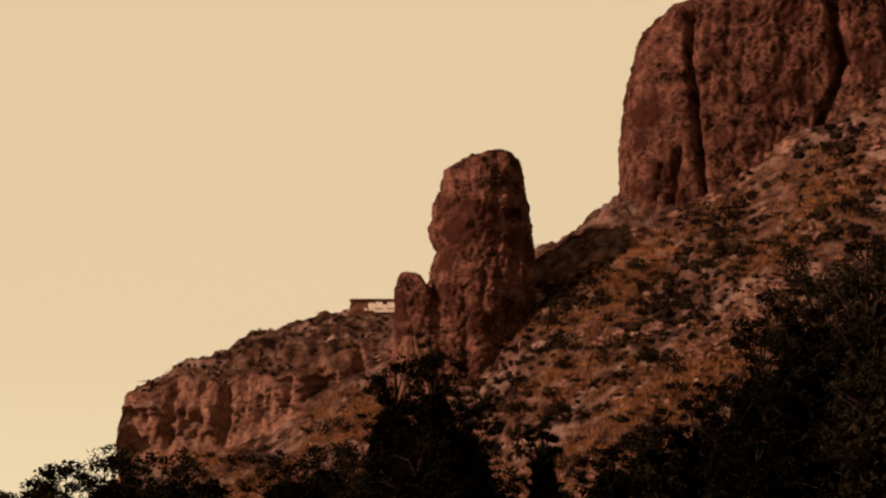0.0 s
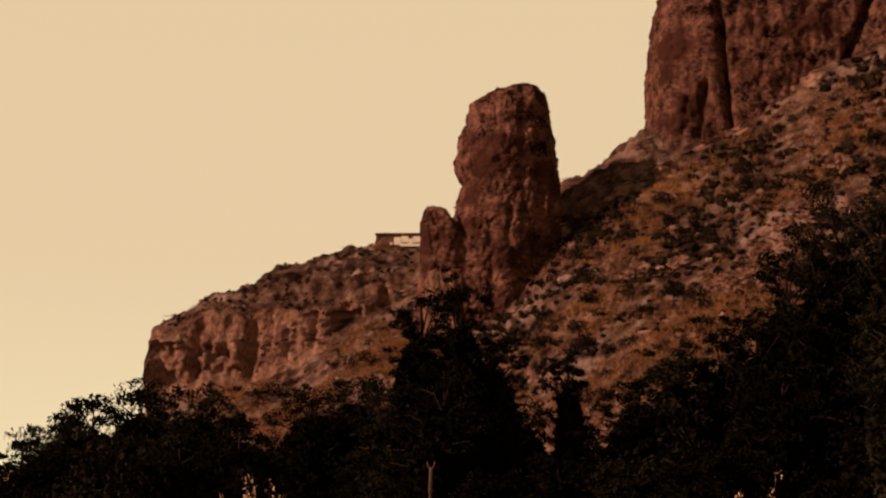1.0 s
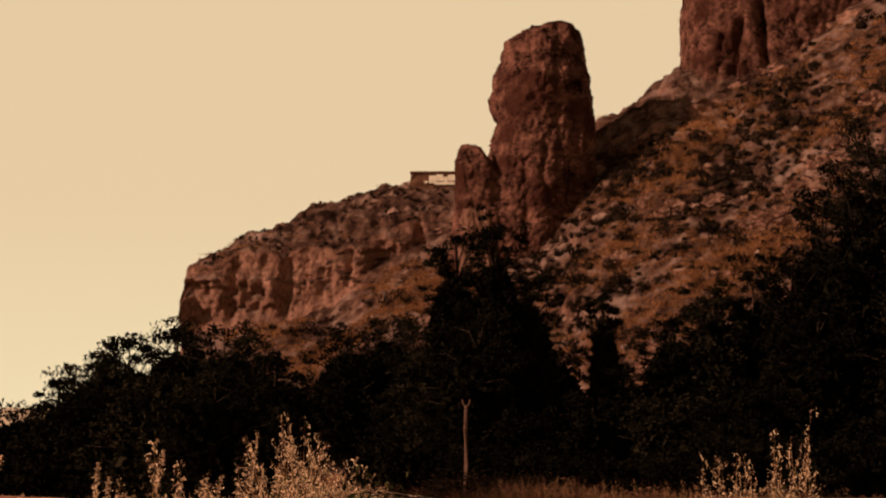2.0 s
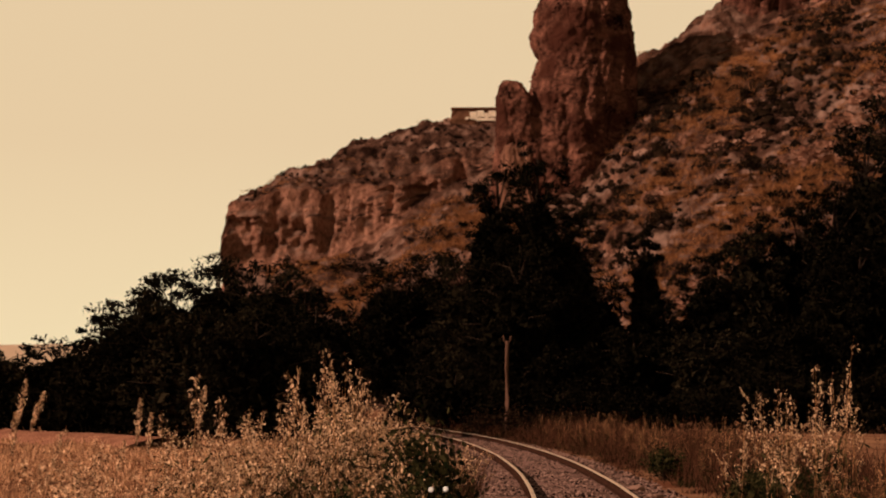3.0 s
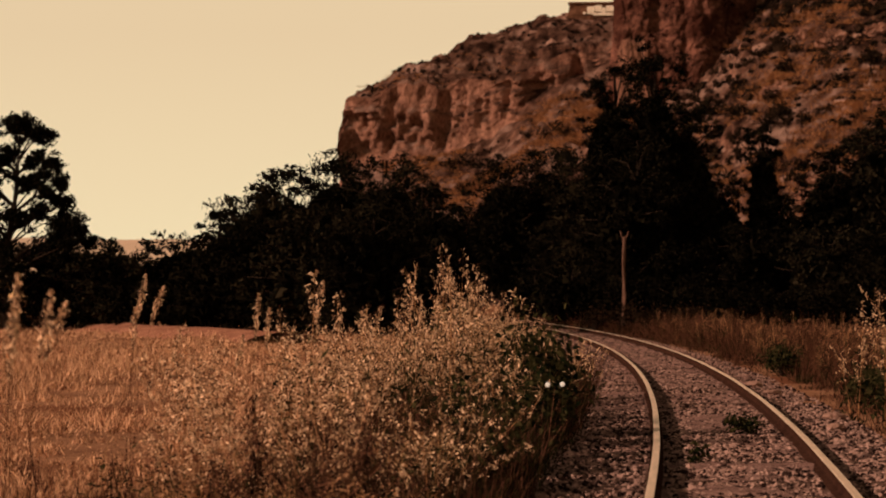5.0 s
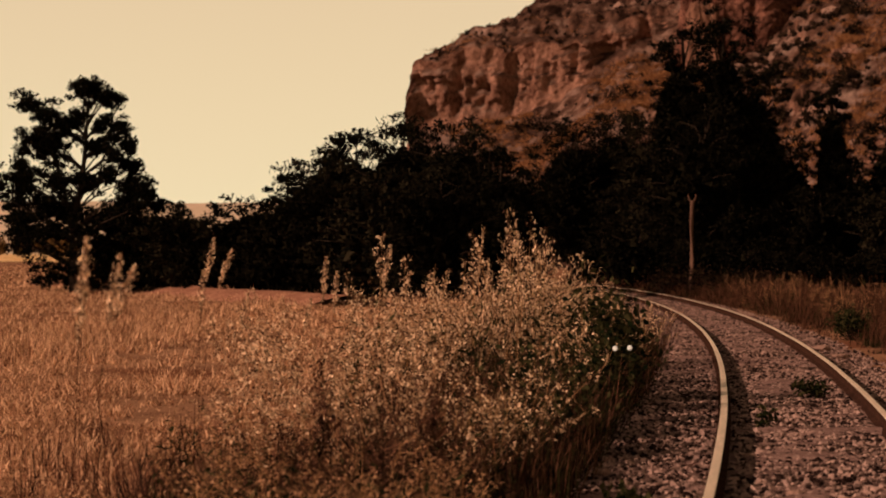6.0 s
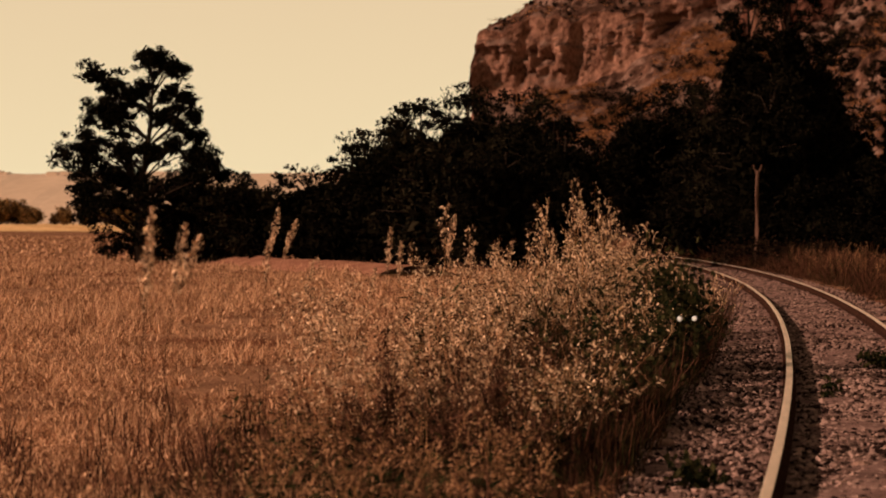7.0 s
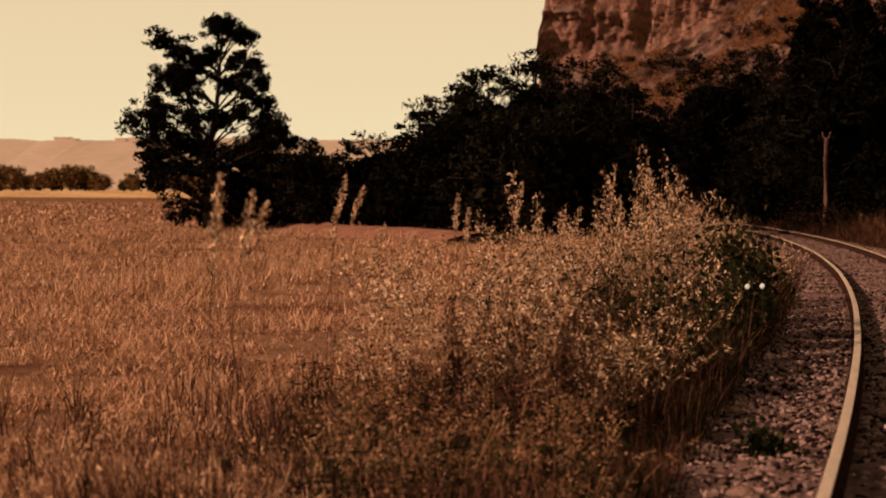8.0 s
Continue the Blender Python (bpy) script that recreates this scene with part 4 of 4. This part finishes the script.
def right_verge(rng):
    while True:
        s = 10 + 85 * rng.uniform(0, 1) ** 1.2
        x, y, _ = line(s, 2.5 + 4.5 * rng.uniform(0, 1) ** 0.8)
        if noise.noise((x * 0.8, y * 0.22, 9)) > rng.uniform(-0.25, 0.3):
            return x, y, rng.uniform(0.45, 1.15)


thicket("verge_weeds", "brown withered weeds on the verge of the track", 300, right_verge, 0.95, 54, mat_h=M_RUSSET, leafy=0.5, per=0.6)


def verge(name, label, side_off, spread, s0, s1, n, hmin, hmax, seed, mat):
    rng = np.random.default_rng(seed)
    s = s0 + (s1 - s0) * rng.uniform(0, 1, n) ** 1.3
    off = side_off + spread * rng.uniform(0, 1, n) ** 0.8
    x, y = line_np(s, off)
    dens = 0.9 * scatter_noise(x, y * 0.5, 1.0, 11) + 0.6 * scatter_noise(x, y * 0.5, 0.3, 14)
    keep = dens > rng.uniform(-0.4, 0.25, n)
    x, y, dens, off = x[keep], y[keep], dens[keep], off[keep]
    per = 12
    bx, by = np.repeat(x, per) + rng.normal(size=len(x) * per) * 0.12, np.repeat(y, per) + rng.normal(size=len(x) * per) * 0.15
    rise = np.clip((np.abs(np.repeat(off, per)) - abs(side_off)) / 0.8, 0.35, 1)
    h = rise * np.repeat(hmin + (hmax - hmin) * np.clip(1.3 * dens + 0.4, 0, 1), per) * rng.uniform(0.5, 1.2, len(bx))
    base = np.stack([bx, by, np.full(len(bx), -0.12)], 1)
    return tagged(new(name, soup(name, spikes(rng, base, h * rng.uniform(0.55, 1.1, len(h)), 0.007 + 0.00024 * by, 0.62), 3, mat)), label, "grass", kind="stuff")


verge("verge_grass", "tall dry reddish grass on the verge of the track", 1.85, 5.0, 9, 135, 9000, 0.25, 1.15, 61, M_DRY)
verge("verge_green_grass", "low dark green grass among the dry verge grass", 1.9, 3.6, 8, 120, 2800, 0.20, 0.60, 62, M_WEEDLEAF)


def field_bank():
    verts, faces = [], []
    for j in range(90):
        f = j / 89
        x, y = -38 + 25.5 * f, 140 - 58 * f ** 0.9
        for i, (o, z) in enumerate(((-1.6, -0.15), (-0.7, 0.14), (0.2, 0.30), (1.0, 0.22), (2.2, -0.15))):
            verts.append((x + o * 0.9, y + o * 0.5, z + 0.10 * noise.noise((x * 0.6, y * 0.3, i))))
    for j in range(89):
        for i in range(4):
            faces.append((j * 5 + i, j * 5 + i + 1, (j + 1) * 5 + i + 1, (j + 1) * 5 + i))
    tagged(new("field_bank", mesh_of("field_bank", verts, faces, M_SOIL, True)), "low bank of bare red earth along the field edge", "bank", kind="structure")


field_bank()


# ---- small things near the track ----
def loose_stone(x, y, size, seed):
    bm = bmesh.new()
    bmesh.ops.create_icosphere(bm, subdivisions=2, radius=size)
    for v in bm.verts:
        v.co = Vector((v.co.x * 1.3, v.co.y, v.co.z * 0.55)) * (1 + 0.4 * noise.noise(v.co / size * 1.2 + Vector((seed, 0, 0))))
    me = bpy.data.meshes.new("stone")
    bm.to_mesh(me)
    bm.free()
    me.materials.append(M_BOULDER)
    ob = new("stone", me)
    ob.location = (x, y, -0.015 + size * 0.2)
    tagged(ob, "pale flat stone lying on the gravel beside the rail", "stone", "pale stones on the gravel")


for i, (sx, sy, ss) in enumerate(((-0.62, 13.6, 0.07), (-0.95, 18.9, 0.05), (0.45, 17.4, 0.05), (0.15, 20.6, 0.045), (2.05, 30.5, 0.09), (2.2, 33.0, 0.11), (1.75, 41.0, 0.10), (1.6, 44.5, 0.12))):
    loose_stone(sx, sy, ss, i * 5.1)


def bush(name, label, x, y, r, h, seed, leaf, count, mat, category="bush", z=-0.08):
    rng = np.random.default_rng(seed)
    b = thing(name, (x, y, z))
    verts, faces = [], []
    pts = []
    for i in range(9):
        a, f = i * 2.4, rng.uniform(0.35, 0.95)
        end = Vector((r * 0.7 * math.cos(a) * rng.uniform(0.3, 1), r * 0.7 * math.sin(a) * rng.uniform(0.3, 1), h * f))
        tube_into(verts, faces, [(0, 0, 0), end * 0.5 + Vector((0, 0, 0.1 * h)), end], [0.02 * h, 0.013 * h, 0.004 * h], 4)
        pts.append(np.array(end) + rng.normal(size=(count // 9, 3)) * np.array([r * 0.33, r * 0.33, h * 0.20]))
    part("woody_base", mesh_of("woody_base", verts, faces, M_BARK), b)
    p = np.concatenate(pts)
    p[:, 2] = np.abs(p[:, 2])
    part("foliage", soup("foliage", leaf_cards(rng, p, leaf), 4, mat), b)
    return tagged(b, label, category)


bush("green_bush", "dark green leafy plant at the edge of the gravel", -1.45, 28.5, 0.46, 1.35, 71, 0.085, 1500, M_WEEDLEAF)
bush("green_bush", "dark green leafy plant at the edge of the gravel", -1.30, 26.8, 0.40, 1.0, 72, 0.085, 1200, M_WEEDLEAF)
for bx, by, bh in ((-1.75, 108.2, 1.15), (-0.7, 107.4, 0.95), (-2.9, 108.5, 0.9), (0.9, 106, 1.1)):
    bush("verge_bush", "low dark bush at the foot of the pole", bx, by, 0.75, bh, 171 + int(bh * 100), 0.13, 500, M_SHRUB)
for i, (bx, by, br, bh) in enumerate(((-1.32, 24.8, 0.34, 0.75), (-1.42, 22.6, 0.34, 0.6), (-1.5, 20.4, 0.34, 0.48), (-1.6, 18.4, 0.32, 0.4), (-1.9, 17.2, 0.36, 0.4), (-1.72, 23.6, 0.36, 0.85), (-1.8, 20.8, 0.36, 0.6))):
    bush("green_bush", "dark green leafy plant under the dry weeds", bx, by, br, bh, 181 + i, 0.08, 900, M_WEEDLEAF)
bush("green_bush", "low dark green clump among the verge grass", 3.1, 32.0, 0.45, 0.6, 73, 0.09, 1200, M_WEEDLEAF)
for bx, by, br, bh in ((3.0, 26.8, 0.45, 0.45), (3.1, 38.5, 0.40, 0.45), (2.4, 52.0, 0.4, 0.5)):
    bush("green_bush", "low dark green clump among the verge grass", bx, by, br, bh, 240 + int(by), 0.08, 1100, M_WEEDLEAF)
bush("grass_clump", "small green clump growing between the rails", 0.92, 29.2, 0.20, 0.22, 74, 0.06, 420, M_WEEDLEAF, "plant")
bush("grass_clump", "small green clump growing beside the rail", -0.62, 15.8, 0.18, 0.22, 75, 0.07, 200, M_WEEDLEAF, "plant")
bush("grass_clump", "small green clump growing between the rails", 0.32, 24.0, 0.10, 0.22, 76, 0.07, 90, M_WEEDLEAF, "plant")


def flower(x, y, z):
    f = thing("white_flower", (x, y, z))
    verts, faces = [], []
    tube_into(verts, faces, [(0, 0.05, -0.82), (0, 0.02, -0.4), (0, 0, 0)], [0.006, 0.005, 0.004], 5)
    part("stem", mesh_of("stem", verts, faces, M_WEEDLEAF), f)
    bm = bmesh.new()
    for i in range(7):
        a = 2 * math.pi * i / 7
        pet = bmesh.ops.create_uvsphere(bm, u_segments=6, v_segments=4, radius=0.014)["verts"]
        for v in pet:
            v.co = Vector((v.co.x + 0.013 * math.cos(a), v.co.y * 0.6 - 0.006, v.co.z + 0.013 * math.sin(a)))
    me = bpy.data.meshes.new("petals")
    bm.to_mesh(me)
    bm.free()
    me.materials.append(M_FLOWER)
    part("petals", me, f, "round white petals")
    return tagged(f, "white wild flower among the dark green leaves", "flower", "white flowers")


flower(-0.945, 24.2, 0.725)
flower(-1.084, 24.2, 0.72)


def pole():
    p = thing("telegraph_pole", (-1.66, 110, -0.1))
    verts, faces = [], []
    tube_into(verts, faces, [(0, 0, 0), (0.02, 0, 1.5), (0.0, 0, 3.0), (0.03, 0, 4.1)], [0.105, 0.095, 0.085, 0.08], 10)
    part("post", mesh_of("post", verts, faces, M_POLE, True), p)
    for s in (-1, 1):
        verts, faces = [], []
        tube_into(verts, faces, [(0.03, 0, 3.95), (0.03 + s * 0.13, 0, 4.15), (0.03 + s * 0.17, 0, 4.34)], [0.045, 0.04, 0.035], 6)
        part("bracket_arm", mesh_of("bracket_arm", verts, faces, M_POLE), p)
    return tagged(p, "short weathered telegraph pole with a forked top", "pole")


pole()


make_tree("dead_tree", "leafless dark tree with thin bare branches", 20.83, 124, 18.6, 2.4, 301, count=200, lobes=16, low=0.72, fill=0.0)


# ---- ruin on the hill ----
def hut():
    h = thing("ruined_hut", (-12.0, 424.5, 47.0))
    bm = bmesh.new()
    bmesh.ops.create_grid(bm, x_segments=40, y_segments=14, size=0.5)
    for v in bm.verts:  # an uneven earth front, broken down at one end
        fx, fz = v.co.x + 0.5, v.co.y + 0.5
        v.co = Vector((-4.3 + 9.0 * fx + 0.9 * fz * (1 - fx) ** 3, -0.3 + 0.22 * noise.noise((fx * 9, fz * 4, 1)), -1.2 + 4.0 * fz))
    rim = bmesh.ops.extrude_face_region(bm, geom=bm.faces[:])["geom"]
    for v in rim:
        if isinstance(v, bmesh.types.BMVert):
            v.co.y = 3.2
    bmesh.ops.recalc_face_normals(bm, faces=bm.faces[:])
    me = bpy.data.meshes.new("wall")
    bm.to_mesh(me)
    bm.free()
    me.materials.append(M_DARKWALL)
    part("wall", me, h)
    part("roof", box_mesh("roof", (-3.7, -0.6, 2.72), (4.8, 3.5, 3.05), M_DARKWALL, 0.1), h, "thin flat earth roof")
    for i, (x0, x1, z0, z1) in enumerate(((-0.5, 0.7, 1.0, 2.3), (0.74, 1.9, 1.4, 2.5), (1.94, 2.6, 0.9, 2.1), (2.64, 4.1, 1.4, 2.45), (0.5, 4.0, 0.75, 1.25), (-1.2, -0.7, 1.0, 1.4))):
        part("plaster_patch", box_mesh("plaster_patch", (x0, -0.60 - 0.006 * i, z0), (x1, -0.2, z1), M_PLASTER, 0.05), h, "broken pale plaster")
    for i in range(7):  # tumbled end of the wall
        bm = bmesh.new()
        bmesh.ops.create_icosphere(bm, subdivisions=2, radius=0.55 - 0.04 * i)
        for v in bm.verts:
            v.co *= 1 + 0.45 * noise.noise(v.co * 2.2 + Vector((i * 3.7, 0, 0)))
        me = bpy.data.meshes.new("rubble")
        bm.to_mesh(me)
        bm.free()
        me.materials.append(M_BOULDER)
        ob = part("rubble", me, h, "tumbled pale wall stone")
        ob.location = (-4.1 - 0.42 * (i % 4) + 0.3 * (i // 4), -0.2 + 0.3 * (i % 3), 0.2 + 0.75 * (i // 4) + 0.2 * (i % 2))
    return tagged(h, "low ruined hut with pale broken plaster on the hilltop", "hut")


hut()


# ---- growth and rocks on the slope ----
def surface(rng, xlo, xhi, vlo, vhi):
    x, v = rng.uniform(xlo, xhi), rng.uniform(vlo, vhi)
    return hill_surface(x, v)


def slope_growth():
    rng = np.random.default_rng(91)
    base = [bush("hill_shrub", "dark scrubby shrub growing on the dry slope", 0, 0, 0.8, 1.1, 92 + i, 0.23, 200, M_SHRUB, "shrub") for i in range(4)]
    for i in range(280):
        if i < 190:
            x, y, z = surface(rng, 2, 75, 0.30, 0.98)
        elif i < 240:
            x, y, z = surface(rng, -50, 8, 0.6, 1.0)
        else:
            x, y, z = surface(rng, -46, 2, 2.1, 3.0)
        s = rng.uniform(0.8, 1.9) * (0.4 if i >= 240 else 1)
        m = pose(x, y, z - 0.15, 0, 0, rng.uniform(0, 360)) @ Matrix.Diagonal((s, s, s * rng.uniform(0.7, 1.1), 1))
        ob = base[i] if i < 4 else copy_thing(base[i % 4], m)
        ob.matrix_basis = m
        tagged(ob, group="shrubs on the slope")
    scrub = []
    ball = bmesh.new()
    bmesh.ops.create_icosphere(ball, subdivisions=1, radius=1)
    heart = np.array([[v.co[:] for v in f.verts] for f in ball.faces])
    ball.free()

    def cushion(x, y, z, k, m):
        lump = heart * np.array([0.72, 0.72, 0.50]) * k
        lump = lump * (1 + 0.3 * np.sin(heart * 5 + x))
        scrub.append(lump + np.array([x, y, z + 0.15 * k]))
        puff = unit(rng, m) * (rng.uniform(0.5, 1, m) ** 0.5)[:, None] * np.array([0.88, 0.88, 0.64]) * k
        scrub.append(leaf_tris(rng, np.array([x, y, z + 0.2 * k]) + puff, 0.26))

    for i in range(2700):
        x, y, z = surface(rng, 0, 80, 0.25, 1.0) if i < 2300 else surface(rng, -50, 0, 0.62, 1.0) if i < 2430 else surface(rng, -48, 2, 2.0, 3.0)
        if abs(x + 12) < 6 and y > 418 and z > 45:
            continue
        if noise.noise((x * 0.09, y * 0.05, z * 0.09 + 30)) < rng.uniform(-0.7, 0.05):
            continue
        k = rng.uniform(0.45, 0.95) * (1.6 if rng.uniform() > 0.86 else 1) * (0.4 if i >= 2300 else 1)
        cushion(x, y, z, k, 60)
    for i in range(420):  # the darker belt under the butte and at the edge of the scree
        x, y, z = surface(rng, 27, 66, 0.72, 0.97) if i < 330 else surface(rng, 14, 27, 0.84, 0.98)
        if noise.noise((x * 0.12, y * 0.06, z * 0.12 + 60)) < rng.uniform(-0.3, 0.2):
            continue
        k = rng.uniform(0.7, 1.7)
        cushion(x, y, z, k, 90)
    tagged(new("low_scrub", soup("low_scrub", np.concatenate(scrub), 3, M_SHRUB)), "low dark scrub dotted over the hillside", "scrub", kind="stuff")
    pts, hs = [], []
    for i in range(12000):
        x, y, z = surface(rng, -50, 80, 0.25, 1.0) if i < 11200 else surface(rng, -48, 28, 2.0, 3.0)
        if noise.noise((x * 0.065, y * 0.04, z * 0.085)) < rng.uniform(-0.08, 0.22):
            continue
        pts.append((x, y, z))
        hs.append(rng.uniform(0.35, 0.95) if i < 11200 else rng.uniform(0.15, 0.35))
    for cx, cv, wide in ((26, 0.88, 4.0), (31, 0.92, 3.0), (27, 0.50, 4.5), (34, 0.54, 4.0), (50, 0.80, 5.0), (16, 0.68, 3.0), (60, 0.84, 5.0), (-24, 0.72, 5.0), (-12, 0.80, 5.0)):  # thick golden stands
        for _ in range(300):
            pts.append(hill_surface(cx + rng.normal() * wide, min(0.99, cv + rng.normal() * 0.035)))
            hs.append(rng.uniform(0.4, 1.0))
    pts, hs = np.array(pts), np.array(hs)
    per = 26
    b = np.repeat(pts, per, 0) + rng.normal(size=(len(pts) * per, 3)) * np.array([0.5, 0.5, 0.05]) - np.array([0, 0, 0.1])
    tagged(new("slope_grass", soup("slope_grass", spikes(rng, b, np.repeat(hs, per) * rng.uniform(0.5, 1.2, len(b)), np.full(len(b), 0.13), 0.85), 3, M_GOLD)), "golden dry grass tufts on the hillside", "grass", kind="stuff")
    verts, faces = [], []
    for i in range(460):
        x, y, z = surface(rng, 0, 80, 0.3, 1.0) if i < 380 else surface(rng, -48, 10, 0.7, 1.0) if i < 440 else surface(rng, -45, 0, 2.0, 3.0)
        r = rng.uniform(0.2, 0.7) * (2.2 if rng.uniform() > 0.94 else 1)
        bm = bmesh.new()
        bmesh.ops.create_icosphere(bm, subdivisions=1, radius=r)
        first = len(verts)
        for v in bm.verts:
            k = 1 + 0.7 * noise.noise(v.co * 2.4 + Vector((i * 3.1, 0, 0)))
            verts.append((x + v.co.x * k * 1.2, y + v.co.y * k, z + v.co.z * k * 0.75))
        faces += [tuple(first + v.index for v in f.verts) for f in bm.faces]
        bm.free()
    tagged(new("slope_rocks", mesh_of("slope_rocks", verts, faces, M_BOULDER)), "pale rocks scattered over the slope", "rocks", kind="stuff")


slope_growth()


def outcrop(x, v, size, seed):
    px, y, z = hill_point(x, v)
    bm = bmesh.new()
    bmesh.ops.create_icosphere(bm, subdivisions=4, radius=1)
    for p in bm.verts:
        d = 1 + 0.5 * noise.fractal(p.co * 1.5 + Vector((seed, 0, 0)), 0.8, 2.0, 5) - 0.22 * math.exp(-(noise.noise(p.co * 2.2 + Vector((seed, 4, 0))) / 0.08) ** 2)
        p.co = Vector((p.co.x * 1.35, p.co.y * 0.8, p.co.z * 0.72)) * d * size
    me = bpy.data.meshes.new("rock_outcrop")
    bm.to_mesh(me)
    bm.free()
    me.materials.append(M_HILL)
    ob = new("rock_outcrop", me)
    ob.location = (px, y, z + size * 0.05)
    tagged(ob, "pale weathered rock outcrop on the dry slope", "rock", "outcrops on the slope")


for i, (ox, ov, osz) in enumerate(((38, 0.60, 2.6), (42, 0.66, 2.2), (46, 0.70, 2.4), (49, 0.72, 2.0), (34, 0.62, 1.8), (21, 0.80, 1.7), (24, 0.74, 2.0), (62, 0.86, 2.2), (67, 0.90, 2.6), (71, 0.93, 1.8), (16, 0.66, 1.8), (30, 0.72, 1.5),
                                    (18, 0.32, 1.6), (19, 0.36, 1.3), (54, 0.78, 1.7), (28, 0.50, 1.4))):
    outcrop(ox, ov, osz, i * 7.3)


# ---- distance ----
def far_ridge():
    verts, faces = [], []
    xs = list(range(-3000, 3001, 15))
    for x in xs:
        h = 54 + 5 * noise.noise((x * 0.004, 0, 1)) + 3 * noise.noise((x * 0.02, 0, 2)) + 1.5 * noise.noise((x * 0.07, 0, 3))
        for y, z in ((2300, -1), (2420, h * 0.55), (2520, h), (2700, h * 0.8), (3000, -1)):
            verts.append((x, y + 30 * noise.noise((x * 0.01, y, 0)), z))
    for j in range(len(xs) - 1):
        for i in range(4):
            faces.append((j * 5 + i, (j + 1) * 5 + i, (j + 1) * 5 + i + 1, j * 5 + i + 1))
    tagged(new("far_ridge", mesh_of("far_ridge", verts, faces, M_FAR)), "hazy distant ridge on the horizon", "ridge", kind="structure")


far_ridge()


def far_trees():
    first = None
    rng = np.random.default_rng(15)
    for i in range(40):
        x, y = -262 + i * 2.5 + rng.uniform(-0.7, 0.7), 648 + rng.uniform(-5, 8)
        if first is None:
            first = make_tree("far_tree", "small round tree in a distant hedgerow", x, y, 6.0, 3.0, 200, leaf=0.5, count=1100, lobes=16, low=0.06, mat=M_HEDGE, fill=0.5)
            first.location.z = 1.3
            tagged(first, group="distant hedgerow trees")
        else:
            s = rng.uniform(0.75, 1.3) * (0.75 if x > -200 else 1)
            copy_thing(first, pose(x, y, 1.3, 0, 0, rng.uniform(0, 360))).scale = (s * 1.2, s * 1.2, s)


far_trees()


def far_building(x, w, h):
    b = thing("far_building", (x, 2515, 50))
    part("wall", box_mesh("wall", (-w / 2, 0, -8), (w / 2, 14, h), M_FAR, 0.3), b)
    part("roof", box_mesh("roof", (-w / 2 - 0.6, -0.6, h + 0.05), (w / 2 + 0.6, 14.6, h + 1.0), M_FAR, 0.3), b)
    tagged(b, "hazy flat-roofed building on the distant ridge", "building", "buildings on the distant ridge")


for fx, fw, fh in ((-815, 15, 5.0), (-803, 8, 3.6), (-752, 11, 4.0), (-738, 9, 4.6)):
    far_building(fx, fw, fh)


def far_field():
    verts, faces = [], []
    rows = ((545, -0.04), (600, 0.02), (612, 0.45), (640, 1.35), (700, 1.5), (900, 1.6))
    for j, (y, z) in enumerate(rows):
        for i in range(41):
            x = -480 + i * 11
            verts.append((x, y + 5 * noise.noise((x * 0.03, y, 0)), z + (0.35 * noise.noise((x * 0.05, y * 0.05, 7)) if j > 1 else 0)))
            if i and j:
                k = j * 41 + i
                faces.append((k - 42, k - 41, k, k - 1))
    # The strip's sunlit brightness is put into this lighter field colour.
    m = material("sunlit_stubble_field", (0.48, 0.24, 0.085), (0.85, 0.54, 0.26), 0.06, 0.95, 0)
    tagged(new("field_far", mesh_of("field_far", verts, faces, m)), "golden stubble field in the distance, coloured as sunlit", "field", kind="structure")


far_field()
